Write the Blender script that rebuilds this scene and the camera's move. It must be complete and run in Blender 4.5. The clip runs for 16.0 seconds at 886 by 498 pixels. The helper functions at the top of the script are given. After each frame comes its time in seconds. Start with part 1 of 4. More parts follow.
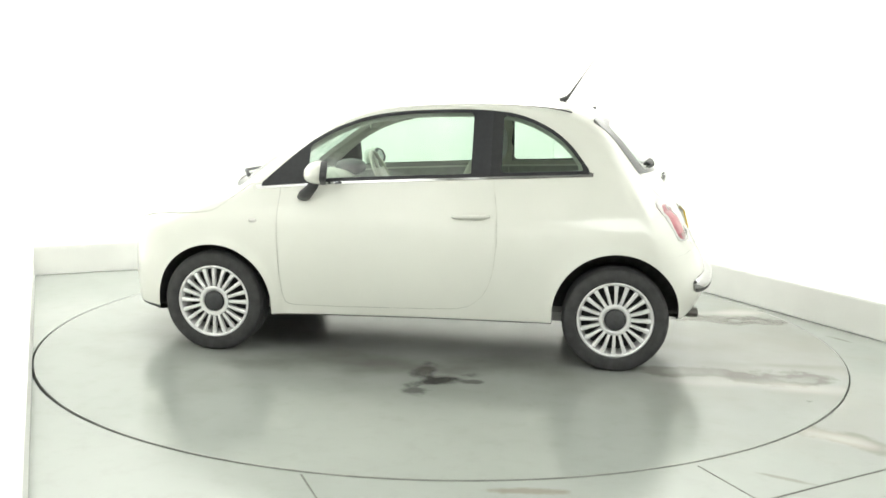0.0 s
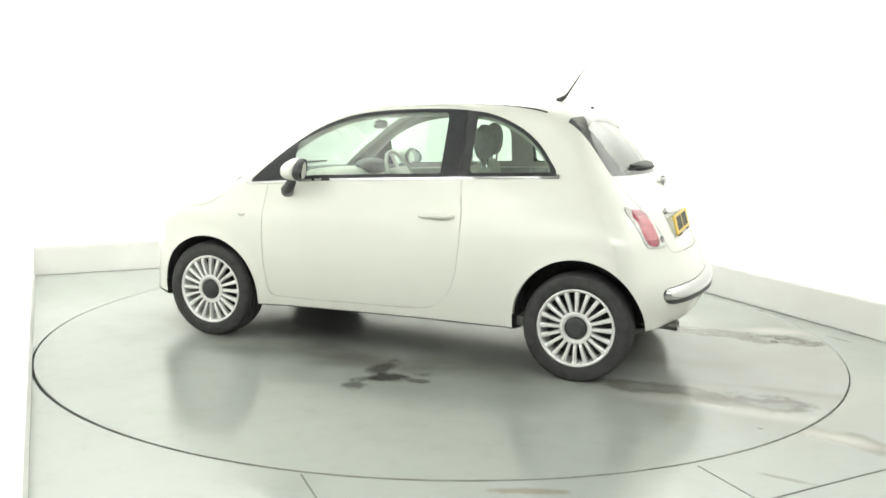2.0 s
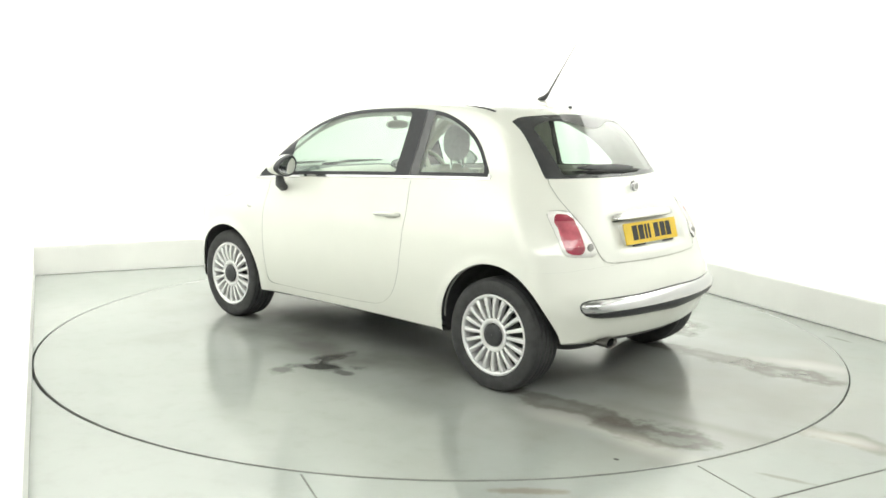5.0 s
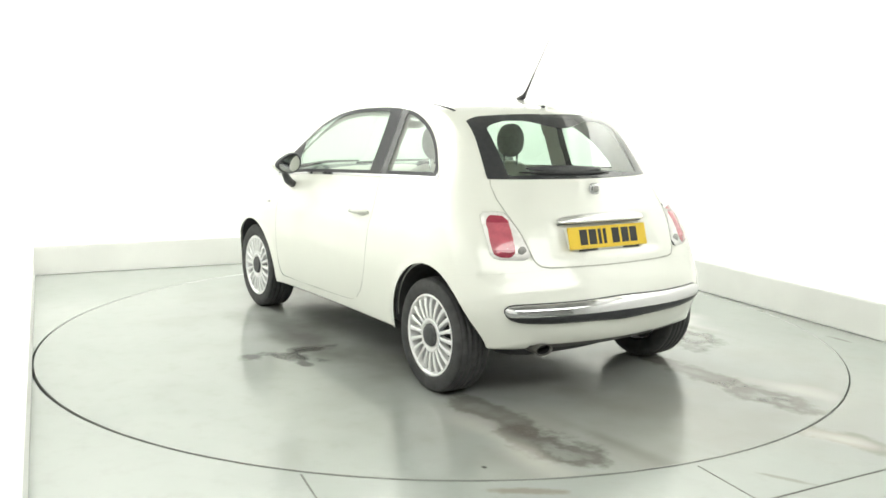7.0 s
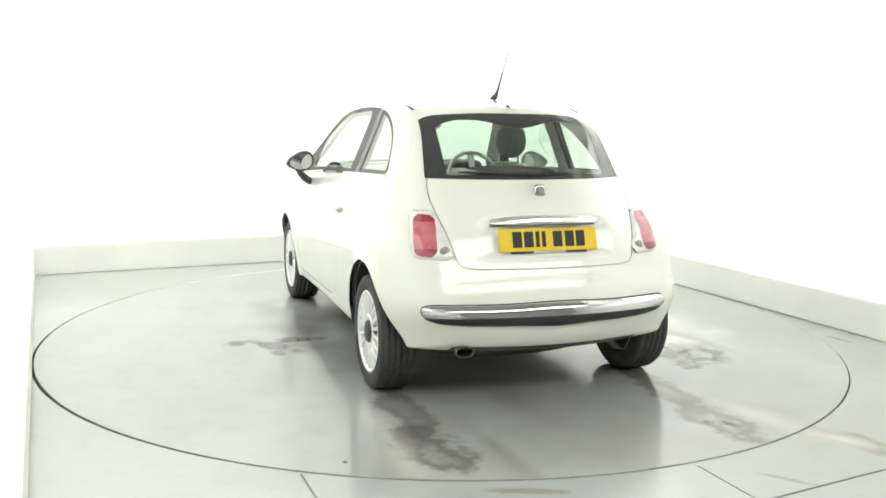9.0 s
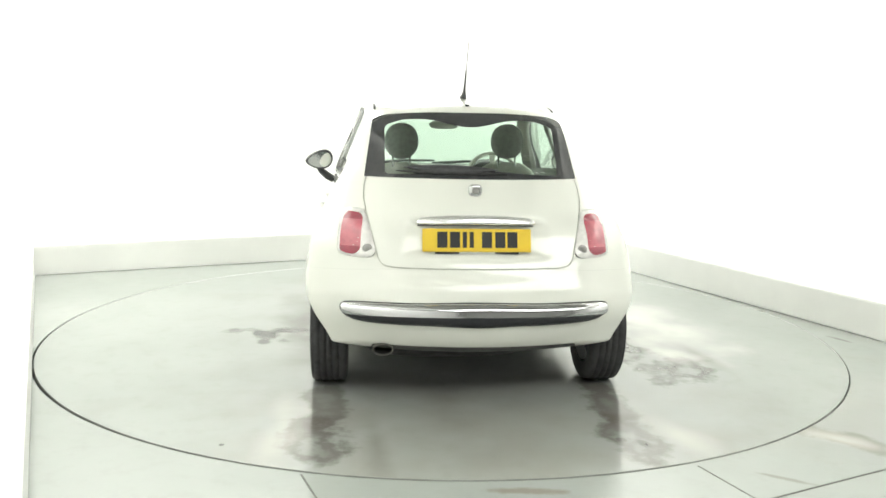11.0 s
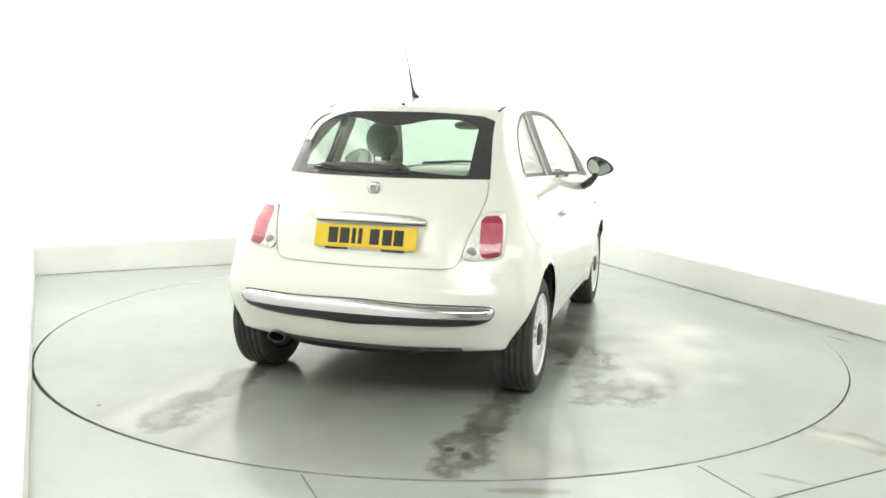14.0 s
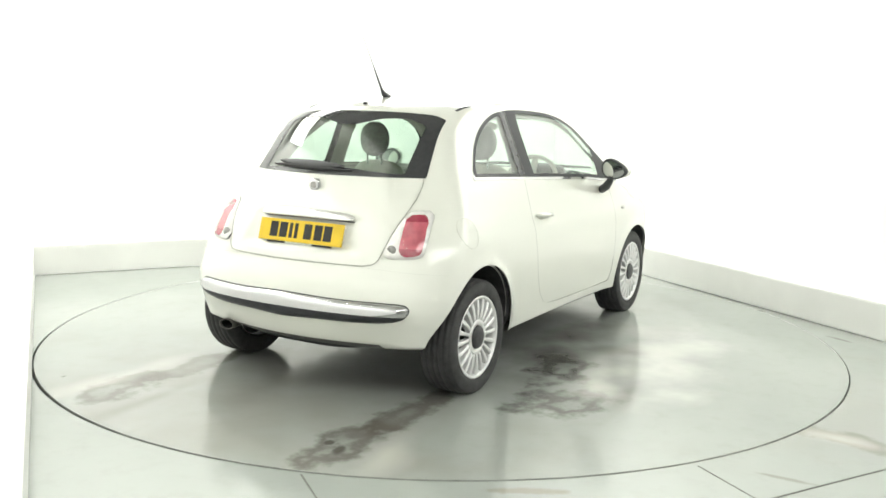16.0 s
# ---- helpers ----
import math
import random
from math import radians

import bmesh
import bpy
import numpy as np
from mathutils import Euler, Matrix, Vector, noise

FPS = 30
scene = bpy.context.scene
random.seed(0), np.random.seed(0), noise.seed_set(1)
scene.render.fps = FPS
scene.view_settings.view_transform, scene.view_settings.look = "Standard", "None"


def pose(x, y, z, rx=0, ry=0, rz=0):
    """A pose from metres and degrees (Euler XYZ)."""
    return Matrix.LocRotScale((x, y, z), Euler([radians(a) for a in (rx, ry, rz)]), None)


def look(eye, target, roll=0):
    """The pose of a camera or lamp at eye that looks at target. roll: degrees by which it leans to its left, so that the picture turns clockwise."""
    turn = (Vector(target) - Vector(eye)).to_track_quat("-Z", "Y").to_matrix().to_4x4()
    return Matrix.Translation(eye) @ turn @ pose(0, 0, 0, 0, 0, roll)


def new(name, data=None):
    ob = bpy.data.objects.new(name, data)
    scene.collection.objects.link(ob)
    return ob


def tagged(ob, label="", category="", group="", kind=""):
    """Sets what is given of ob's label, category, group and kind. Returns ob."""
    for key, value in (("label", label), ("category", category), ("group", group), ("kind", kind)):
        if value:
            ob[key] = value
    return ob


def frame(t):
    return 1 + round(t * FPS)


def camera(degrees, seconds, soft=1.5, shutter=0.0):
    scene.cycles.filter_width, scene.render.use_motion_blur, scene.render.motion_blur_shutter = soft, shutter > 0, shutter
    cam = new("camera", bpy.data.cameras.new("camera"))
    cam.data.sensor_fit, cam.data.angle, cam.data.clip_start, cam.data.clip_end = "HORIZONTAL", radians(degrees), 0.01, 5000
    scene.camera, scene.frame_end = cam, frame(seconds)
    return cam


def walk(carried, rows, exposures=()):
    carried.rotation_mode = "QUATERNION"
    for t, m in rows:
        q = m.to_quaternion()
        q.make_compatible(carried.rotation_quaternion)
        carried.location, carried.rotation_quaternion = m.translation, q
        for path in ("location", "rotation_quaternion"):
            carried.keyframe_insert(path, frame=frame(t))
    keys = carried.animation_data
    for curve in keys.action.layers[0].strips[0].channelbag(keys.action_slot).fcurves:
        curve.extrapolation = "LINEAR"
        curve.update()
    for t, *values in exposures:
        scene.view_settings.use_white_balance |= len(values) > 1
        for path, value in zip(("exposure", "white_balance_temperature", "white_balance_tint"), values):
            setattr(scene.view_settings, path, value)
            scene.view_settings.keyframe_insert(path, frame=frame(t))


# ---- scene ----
cam = camera(51.32, 16.0, soft=1.6)
EYE = (0.0, -5.786, 1.435)
AIM = (-0.0034, -0.149, 0.5455)
walk(cam, [(0.0, look(EYE, AIM, 1.147)), (16.0, look(EYE, AIM, 1.147))],
     exposures=[(0.0, 0.06), (16.0, 0.06)])

# ---- light: a closed white photo booth with ceiling light panels ----
world = bpy.data.worlds.new("booth_surround")
scene.world = world
world.use_nodes = True
world.node_tree.nodes["Background"].inputs[0].default_value = (0.9, 0.95, 0.9, 1)
world.node_tree.nodes["Background"].inputs[1].default_value = 0.3
TURN = 25.8  # the booth's turn against the line of sight
BOOTH = pose(0, 0, 0, 0, 0, TURN)


def ceiling_lamp(u, v, sx, sy, watts, tilt=0):
    data = bpy.data.lights.new("ceiling_light", "AREA")
    data.shape, data.size, data.size_y, data.energy = "RECTANGLE", sx, sy, watts
    data.color = (0.985, 1.0, 0.95)
    lamp = new("ceiling_light", data)
    lamp.matrix_world = BOOTH @ pose(u, v, 3.2 if tilt else 3.25, 0, tilt, 0)


# two panels over the back, one over the front, and a long one washing each side wall
LAMPS = [(-1.5, 2.15, 2.2, 1.0, 66), (1.2, 2.15, 2.2, 1.0, 66), (1.95, -0.9, 0.5, 5.0, 160, -72), (-1.75, -0.9, 0.5, 5.0, 126, 74), (0.0, -4.8, 4.6, 1.5, 120)]
for lamp_row in LAMPS:
    ceiling_lamp(*lamp_row)


# ---- materials ----
def material(name, color, rough=0.5, metal=0.0, coat=0.0, grain=0.0, scale=20.0, bump=0.0, bump_scale=200.0, spec=0.5, rough_var=0.0):
    m = bpy.data.materials.new(name)
    m.use_nodes = True
    nt = m.node_tree
    b = nt.nodes["Principled BSDF"]
    b.inputs["Base Color"].default_value = (*color, 1)
    b.inputs["Roughness"].default_value = rough
    b.inputs["Metallic"].default_value = metal
    b.inputs["Coat Weight"].default_value = coat
    b.inputs["Coat Roughness"].default_value = 0.04
    b.inputs["Specular IOR Level"].default_value = spec
    tc = nt.nodes.new("ShaderNodeTexCoord")
    if grain or rough_var:
        n1 = nt.nodes.new("ShaderNodeTexNoise")
        n1.inputs["Scale"].default_value = scale
        n1.inputs["Detail"].default_value = 6
        nt.links.new(tc.outputs["Object"], n1.inputs["Vector"])
        if grain:
            ramp = nt.nodes.new("ShaderNodeValToRGB")
            ramp.color_ramp.elements[0].position, ramp.color_ramp.elements[1].position = 0.3, 0.7
            ramp.color_ramp.elements[0].color = (*[c * (1 - grain) for c in color], 1)
            ramp.color_ramp.elements[1].color = (*[min(1, c * (1 + grain)) for c in color], 1)
            nt.links.new(n1.outputs[0], ramp.inputs[0])
            nt.links.new(ramp.outputs[0], b.inputs["Base Color"])
        if rough_var:
            mr = nt.nodes.new("ShaderNodeMapRange")
            mr.inputs["To Min"].default_value, mr.inputs["To Max"].default_value = max(0, rough - rough_var), rough + rough_var
            nt.links.new(n1.outputs[0], mr.inputs[0])
            nt.links.new(mr.outputs[0], b.inputs["Roughness"])
    if bump:
        n2 = nt.nodes.new("ShaderNodeTexNoise")
        n2.inputs["Scale"].default_value = bump_scale
        n2.inputs["Detail"].default_value = 4
        nt.links.new(tc.outputs["Object"], n2.inputs["Vector"])
        bp = nt.nodes.new("ShaderNodeBump")
        bp.inputs["Strength"].default_value, bp.inputs["Distance"].default_value = bump, 0.002
        nt.links.new(n2.outputs[0], bp.inputs["Height"])
        nt.links.new(bp.outputs[0], b.inputs["Normal"])
    return m


def glass_material(name, tint, gloss=1.0):
    m = bpy.data.materials.new(name)
    m.use_nodes = True
    nt = m.node_tree
    nt.nodes.remove(nt.nodes["Principled BSDF"])
    out = nt.nodes["Material Output"]
    tr, gl, mix, fr = (nt.nodes.new("ShaderNode" + k) for k in ("BsdfTransparent", "BsdfGlossy", "MixShader", "LayerWeight"))
    tr.inputs[0].default_value = (*tint, 1)
    gl.inputs["Roughness"].default_value = 0.02
    gl.inputs[0].default_value = (gloss, gloss, gloss, 1)
    pw, sc = nt.nodes.new("ShaderNodeMath"), nt.nodes.new("ShaderNodeMath")
    pw.operation, sc.operation = "POWER", "MULTIPLY_ADD"
    pw.inputs[1].default_value, sc.inputs[1].default_value, sc.inputs[2].default_value = 4.0, 0.95, 0.07
    fr.inputs[0].default_value = 0.5
    nt.links.new(fr.outputs["Facing"], pw.inputs[0])
    nt.links.new(pw.outputs[0], sc.inputs[0])
    nt.links.new(sc.outputs[0], mix.inputs[0])
    nt.links.new(tr.outputs[0], mix.inputs[1])
    nt.links.new(gl.outputs[0], mix.inputs[2])
    nt.links.new(mix.outputs[0], out.inputs[0])
    return m


PAINT = material("cream_white_paint", (0.785, 0.79, 0.73), 0.32, coat=1.0, grain=0.015, scale=3, bump=0.015, bump_scale=14)
SATIN = material("satin_chrome", (0.80, 0.80, 0.79), 0.24, metal=0.85, rough_var=0.05, scale=25)
CHROME = material("chrome", (0.58, 0.58, 0.59), 0.08, metal=1.0, rough_var=0.04, scale=30)
BLACK = material("gloss_black_trim", (0.040, 0.041, 0.045), 0.34, grain=0.1, scale=40, spec=0.2)
PLASTIC = material("black_plastic", (0.046, 0.047, 0.05), 0.5, grain=0.15, scale=60, bump=0.2)
RUBBER = material("tyre_rubber", (0.042, 0.042, 0.043), 0.72, grain=0.25, scale=25, bump=0.25, bump_scale=120)
GAP = material("panel_gap", (0.66, 0.66, 0.60), 0.8, grain=0.2)
GAP_DARK = material("tailgate_gap", (0.52, 0.52, 0.46), 0.8, grain=0.2)
UNDERSIDE = material("grey_underseal", (0.10, 0.10, 0.098), 0.85, grain=0.25, scale=12, bump=0.3)
GAP_BLACK = material("pipe_mouth_black", (0.012, 0.012, 0.012), 0.95, grain=0.3)
WELL = material("wheel_well_liner", (0.055, 0.055, 0.056), 0.85, grain=0.3, bump=0.3)
ALLOY = material("silver_alloy", (0.82, 0.82, 0.82), 0.3, metal=0.35, rough_var=0.06, scale=30)
BRAKE = material("dark_steel", (0.06, 0.06, 0.06), 0.5, metal=0.6, grain=0.2)
FRIT = material("black_glass_border", (0.042, 0.043, 0.046), 0.04, grain=0.1, scale=40, spec=0.6)
STEEL = material("stained_steel", (0.15, 0.145, 0.135), 0.36, metal=0.8, grain=0.25, scale=30)
GLASS = glass_material("green_tinted_glass", (0.77, 0.88, 0.81))
LENS_CLEAR = material("clear_lamp_lens", (0.78, 0.76, 0.74), 0.12, coat=1.0, grain=0.08, scale=70)
LENS_GREY = material("grey_lamp_lens", (0.30, 0.29, 0.28), 0.15, coat=1.0, grain=0.2, scale=80)
LENS_RED = material("red_lamp_lens", (0.50, 0.11, 0.145), 0.16, coat=1.0, grain=0.16, scale=26)
LENS_DEEP = material("deep_red_lamp_lens", (0.33, 0.04, 0.07), 0.16, coat=1.0, grain=0.15, scale=26)
MIRROR = material("mirror_glass", (0.38, 0.39, 0.40), 0.12, metal=1.0, rough_var=0.03)
IVORY = material("ivory_leather", (0.54, 0.53, 0.47), 0.5, grain=0.08, scale=15, bump=0.3, bump_scale=180)
GREY_CLOTH = material("grey_fabric", (0.36, 0.365, 0.35), 0.8, grain=0.12, scale=45, bump=0.15, bump_scale=300)
LINING = material("interior_lining", (0.38, 0.385, 0.365), 0.75, grain=0.1, scale=20, bump=0.2)
HEADLINER = material("headliner_fabric", (0.52, 0.52, 0.47), 0.85, grain=0.06, scale=25, bump=0.2)
YELLOW = material("plate_yellow", (0.80, 0.55, 0.03), 0.35, grain=0.04, scale=12)
INK = material("plate_black", (0.02, 0.02, 0.02), 0.5, grain=0.1)
WALL = material("white_wall_paint", (0.88, 0.88, 0.86), 0.65, grain=0.02, scale=1.2, bump=0.05, bump_scale=60)
SOFFIT = material("grey_ceiling_paint", (0.36, 0.36, 0.34), 0.8, grain=0.04, scale=1.5, bump=0.05, bump_scale=60)
FRONT = material("grey_wall_paint", (0.32, 0.32, 0.305), 0.7, grain=0.05, scale=1.5, bump=0.05, bump_scale=60)
PLINTH = material("white_plinth_paint", (0.80, 0.80, 0.77), 0.55, grain=0.04, scale=2.5, bump=0.08, bump_scale=40)


def floor_material(name, stains):
    """Grey-green gloss floor paint with scuffs; stains, with painted shade and glare among them: (x, y, rx, ry, turn,
    colour, strength, kind) in metres and degrees.
    """
    m = bpy.data.materials.new(name)
    m.use_nodes = True
    nt = m.node_tree
    nodes, link = nt.nodes, nt.links.new
    b = nodes["Principled BSDF"]
    tc = nodes.new("ShaderNodeTexCoord")

    def noise_tex(scale, detail=6, rough=0.6):
        n = nodes.new("ShaderNodeTexNoise")
        n.inputs["Scale"].default_value, n.inputs["Detail"].default_value, n.inputs["Roughness"].default_value = scale, detail, rough
        link(tc.outputs["Object"], n.inputs["Vector"])
        return n

    def mixed(fac, a, c):
        x = nodes.new("ShaderNodeMix")
        x.data_type = "RGBA"
        link(fac, x.inputs[0])
        if isinstance(a, tuple):
            x.inputs[6].default_value = a
        else:
            link(a, x.inputs[6])
        x.inputs[7].default_value = c
        return x.outputs[2]

    big, fine = noise_tex(0.9), noise_tex(9)
    col = mixed(big.outputs[0], (0.30, 0.325, 0.303, 1), (0.39, 0.41, 0.387, 1))
    r2 = nodes.new("ShaderNodeMapRange")
    r2.inputs[1].default_value, r2.inputs[2].default_value, r2.inputs[4].default_value = 0.52, 0.85, 0.28
    link(fine.outputs[0], r2.inputs[0])
    col = mixed(r2.outputs[0], col, (0.25, 0.255, 0.225, 1))
    rough_warp, soft_warp = noise_tex(5.5, 7, 0.6), noise_tex(2.4, 3, 0.45)
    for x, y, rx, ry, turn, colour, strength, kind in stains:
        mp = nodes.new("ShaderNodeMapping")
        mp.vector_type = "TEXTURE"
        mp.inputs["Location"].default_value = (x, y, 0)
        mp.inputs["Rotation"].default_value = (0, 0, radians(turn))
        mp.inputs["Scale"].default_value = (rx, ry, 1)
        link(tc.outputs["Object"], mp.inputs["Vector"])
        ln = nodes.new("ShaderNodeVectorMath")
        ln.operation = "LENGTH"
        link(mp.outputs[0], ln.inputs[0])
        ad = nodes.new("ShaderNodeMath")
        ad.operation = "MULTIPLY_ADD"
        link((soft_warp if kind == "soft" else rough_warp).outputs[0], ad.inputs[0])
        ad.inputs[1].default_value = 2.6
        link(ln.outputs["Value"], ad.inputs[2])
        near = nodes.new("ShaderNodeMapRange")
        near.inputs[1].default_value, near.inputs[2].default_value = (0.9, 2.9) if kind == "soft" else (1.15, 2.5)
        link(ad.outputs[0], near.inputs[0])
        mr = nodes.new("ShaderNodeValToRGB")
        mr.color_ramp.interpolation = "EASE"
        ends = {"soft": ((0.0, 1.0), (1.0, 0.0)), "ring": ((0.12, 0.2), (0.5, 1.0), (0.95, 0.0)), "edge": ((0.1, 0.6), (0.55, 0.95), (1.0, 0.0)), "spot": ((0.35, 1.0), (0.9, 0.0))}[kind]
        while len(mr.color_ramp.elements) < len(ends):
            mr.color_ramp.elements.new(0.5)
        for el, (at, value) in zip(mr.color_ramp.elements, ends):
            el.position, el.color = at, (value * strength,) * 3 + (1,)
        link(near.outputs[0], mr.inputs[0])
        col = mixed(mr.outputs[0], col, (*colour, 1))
    link(col, b.inputs["Base Color"])
    rr = nodes.new("ShaderNodeMapRange")
    rr.inputs[3].default_value, rr.inputs[4].default_value = 0.10, 0.24
    link(noise_tex(2.3).outputs[0], rr.inputs[0])
    link(rr.outputs[0], b.inputs["Roughness"])
    b.inputs["Specular IOR Level"].default_value = 1.0
    bp = nodes.new("ShaderNodeBump")
    bp.inputs["Strength"].default_value, bp.inputs["Distance"].default_value = 0.06, 0.004
    link(noise_tex(14).outputs[0], bp.inputs["Height"])
    link(bp.outputs[0], b.inputs["Normal"])
    return m


# marks on the floor, some of them painted shade or reflection: place, half sizes, turn, colour, strength, kind
TABLE_STAINS_SHADE_GLARE = [
    # the first two paint the car's underside shade into the deck colour
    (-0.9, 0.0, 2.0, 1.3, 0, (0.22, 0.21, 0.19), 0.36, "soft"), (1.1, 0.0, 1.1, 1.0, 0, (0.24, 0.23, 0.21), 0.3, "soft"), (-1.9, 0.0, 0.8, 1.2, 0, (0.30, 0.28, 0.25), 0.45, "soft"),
    (-0.12, 1.12, 0.24, 0.09, 38, (0.045, 0.045, 0.043), 0.9, "spot"), (-0.03, 0.93, 0.08, 0.16, -5, (0.06, 0.06, 0.057), 0.8, "spot"), (-0.04, 1.30, 0.10, 0.09, 50, (0.07, 0.07, 0.067), 0.7, "spot"), (-0.30, 1.10, 0.09, 0.05, 0, (0.07, 0.07, 0.067), 0.7, "spot"),
    (0.32, 0.88, 0.60, 0.17, 4, (0.12, 0.115, 0.105), 0.75, "soft"), (0.95, 0.50, 0.45, 0.25, -30, (0.16, 0.155, 0.14), 0.6, "soft"), (-0.55, 0.75, 0.50, 0.16, 10, (0.17, 0.165, 0.15), 0.5, "soft"),
    (-1.50, 0.69, 0.50, 0.11, 2, (0.15, 0.14, 0.122), 0.75, "edge"), (-1.96, 0.71, 0.33, 0.16, 3, (0.115, 0.105, 0.09), 0.78, "ring"), (-1.86, 0.86, 0.48, 0.08, 0, (0.64, 0.62, 0.57), 0.55, "soft"),
    (-1.50, -0.69, 0.42, 0.10, 0, (0.12, 0.11, 0.095), 0.8, "edge"), (-1.96, -0.68, 0.34, 0.14, 3, (0.11, 0.10, 0.085), 0.78, "ring"), (-1.98, -0.90, 0.26, 0.08, 12, (0.62, 0.60, 0.55), 0.5, "soft"),
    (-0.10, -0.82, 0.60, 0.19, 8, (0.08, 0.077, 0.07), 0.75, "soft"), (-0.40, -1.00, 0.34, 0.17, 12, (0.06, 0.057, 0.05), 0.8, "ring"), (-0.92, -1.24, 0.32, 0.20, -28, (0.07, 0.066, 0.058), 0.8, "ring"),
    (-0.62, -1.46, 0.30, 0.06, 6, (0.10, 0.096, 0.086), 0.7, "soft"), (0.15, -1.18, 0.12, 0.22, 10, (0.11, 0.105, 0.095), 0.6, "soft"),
    # pale patches: bright wall reflections painted into the deck colour
    (0.02, -1.44, 0.66, 0.27, 4, (0.74, 0.73, 0.69), 0.78, "soft"), (-0.60, -1.28, 0.24, 0.11, 15, (0.74, 0.73, 0.69), 0.7, "soft"), (0.70, -1.10, 0.35, 0.22, 0, (0.56, 0.55, 0.51), 0.4, "soft"),
    (0.55, -0.80, 0.5, 0.2, 10, (0.11, 0.106, 0.096), 0.65, "soft"),
    (-2.04, -0.70, 0.07, 0.03, 20, (0.07, 0.064, 0.054), 0.85, "spot"), (-2.0, -0.62, 0.03, 0.025, 0, (0.07, 0.064, 0.054), 0.85, "spot"), (-2.05, 0.45, 0.4, 0.05, 3, (0.18, 0.165, 0.145), 0.5, "soft"),
    (-2.0, 1.10, 0.018, 0.014, 0, (0.06, 0.06, 0.055), 0.9, "spot"), (-1.35, 0.1, 0.6, 0.12, 0, (0.20, 0.19, 0.17), 0.4, "soft"),
]
FLOOR_STAINS = [
    (1.9, -1.3, 1.4, 0.9, -30, (0.36, 0.335, 0.30), 0.3, "soft"), (1.80, -1.87, 0.30, 0.10, -40, (0.16, 0.14, 0.12), 0.55, "edge"), (1.77, -1.87, 0.18, 0.055, -40, (0.62, 0.585, 0.53), 0.6, "soft"),
    (0.31, -2.50, 0.18, 0.035, 0, (0.22, 0.17, 0.13), 0.6, "spot"), (2.53, -0.05, 0.12, 0.02, -60, (0.12, 0.11, 0.10), 0.6, "spot"), (2.30, 0.95, 0.8, 0.08, -64, (0.10, 0.098, 0.09), 0.6, "soft"), (2.25, 0.75, 0.10, 0.035, -30, (0.10, 0.095, 0.085), 0.6, "spot"), (2.5, 0.45, 0.7, 0.14, -64, (0.2, 0.195, 0.18), 0.35, "soft"),
    (1.35, -2.32, 0.18, 0.02, -30, (0.2, 0.18, 0.16), 0.5, "spot"),
]


# ---- mesh helpers ----
def mesh_object(name, bm, mat, parent=None, label="", smooth=False):
    me = bpy.data.meshes.new(name)
    bmesh.ops.recalc_face_normals(bm, faces=bm.faces)
    bm.to_mesh(me)
    bm.free()
    for p in me.polygons:
        p.use_smooth = smooth
    me.materials.append(mat)
    ob = new(name, me)
    if parent:
        ob.parent = parent
    if label:
        ob["label"] = label
    return ob


def part(name, bm, mat, parent, label="", smooth=True):
    return mesh_object(name, bm, mat, parent, label, smooth)


def add_box(bm, x0, x1, y0, y1, z0, z1, m=None, bevel=0.0, seg=2):
    geo = bmesh.ops.create_cube(bm, size=1)["verts"]
    for v in geo:
        v.co = Vector((x0 + (x1 - x0) * (v.co.x + 0.5), y0 + (y1 - y0) * (v.co.y + 0.5), z0 + (z1 - z0) * (v.co.z + 0.5)))
    if bevel:
        edges = {e for v in geo for e in v.link_edges}
        geo = list({v for f in bmesh.ops.bevel(bm, geom=list(edges), offset=bevel, segments=seg, affect="EDGES")["faces"] for v in f.verts} | {v for v in geo if v.is_valid})
    if m is not None:
        bmesh.ops.transform(bm, matrix=m, verts=[v for v in geo if v.is_valid])
    return geo


def box_bm(*a, **k):
    bm = bmesh.new()
    add_box(bm, *a, **k)
    return bm


def lathe(profile, seg=48, axis="Y"):
    """Closed or open profile of (radius, along) turned about an axis."""
    bm = bmesh.new()
    rings = []
    for r, h in profile:
        ring = []
        for i in range(seg):
            w = 2 * math.pi * i / seg
            p = (r * math.cos(w), h, r * math.sin(w)) if axis == "Y" else (r * math.cos(w), r * math.sin(w), h)
            ring.append(bm.verts.new(p))
        rings.append(ring)
    for a, b in zip(rings, rings[1:]):
        for i in range(seg):
            bm.faces.new((a[i], a[(i + 1) % seg], b[(i + 1) % seg], b[i]))
    return bm


def tube(points, radii, seg=10):
    bm = bmesh.new()
    pts = [Vector(p) for p in points]
    rings = []
    for i, p in enumerate(pts):
        d = (pts[min(i + 1, len(pts) - 1)] - pts[max(i - 1, 0)]).normalized()
        u = d.orthogonal().normalized() if i == 0 else (u - d * u.dot(d)).normalized()
        w = d.cross(u)
        r = radii[i] if isinstance(radii, (list, tuple)) else radii
        rings.append([bm.verts.new(p + r * (math.cos(2 * math.pi * k / seg) * u + math.sin(2 * math.pi * k / seg) * w)) for k in range(seg)])
    for a, b in zip(rings, rings[1:]):
        for i in range(seg):
            bm.faces.new((a[i], a[(i + 1) % seg], b[(i + 1) % seg], b[i]))
    bm.faces.new(rings[0][::-1])
    bm.faces.new(rings[-1])
    return bm


def ellipsoid(c, r, seg=24, rings=14, power=2.0):
    """Rounded block: power 2 is an ellipsoid, more is boxier."""
    bm = bmesh.new()
    bmesh.ops.create_uvsphere(bm, u_segments=seg, v_segments=rings, radius=1)
    for v in bm.verts:
        n = sum(abs(q) ** power for q in v.co) ** (1 / power)
        v.co = Vector([c[i] + r[i] * v.co[i] / n for i in range(3)])
    return bm


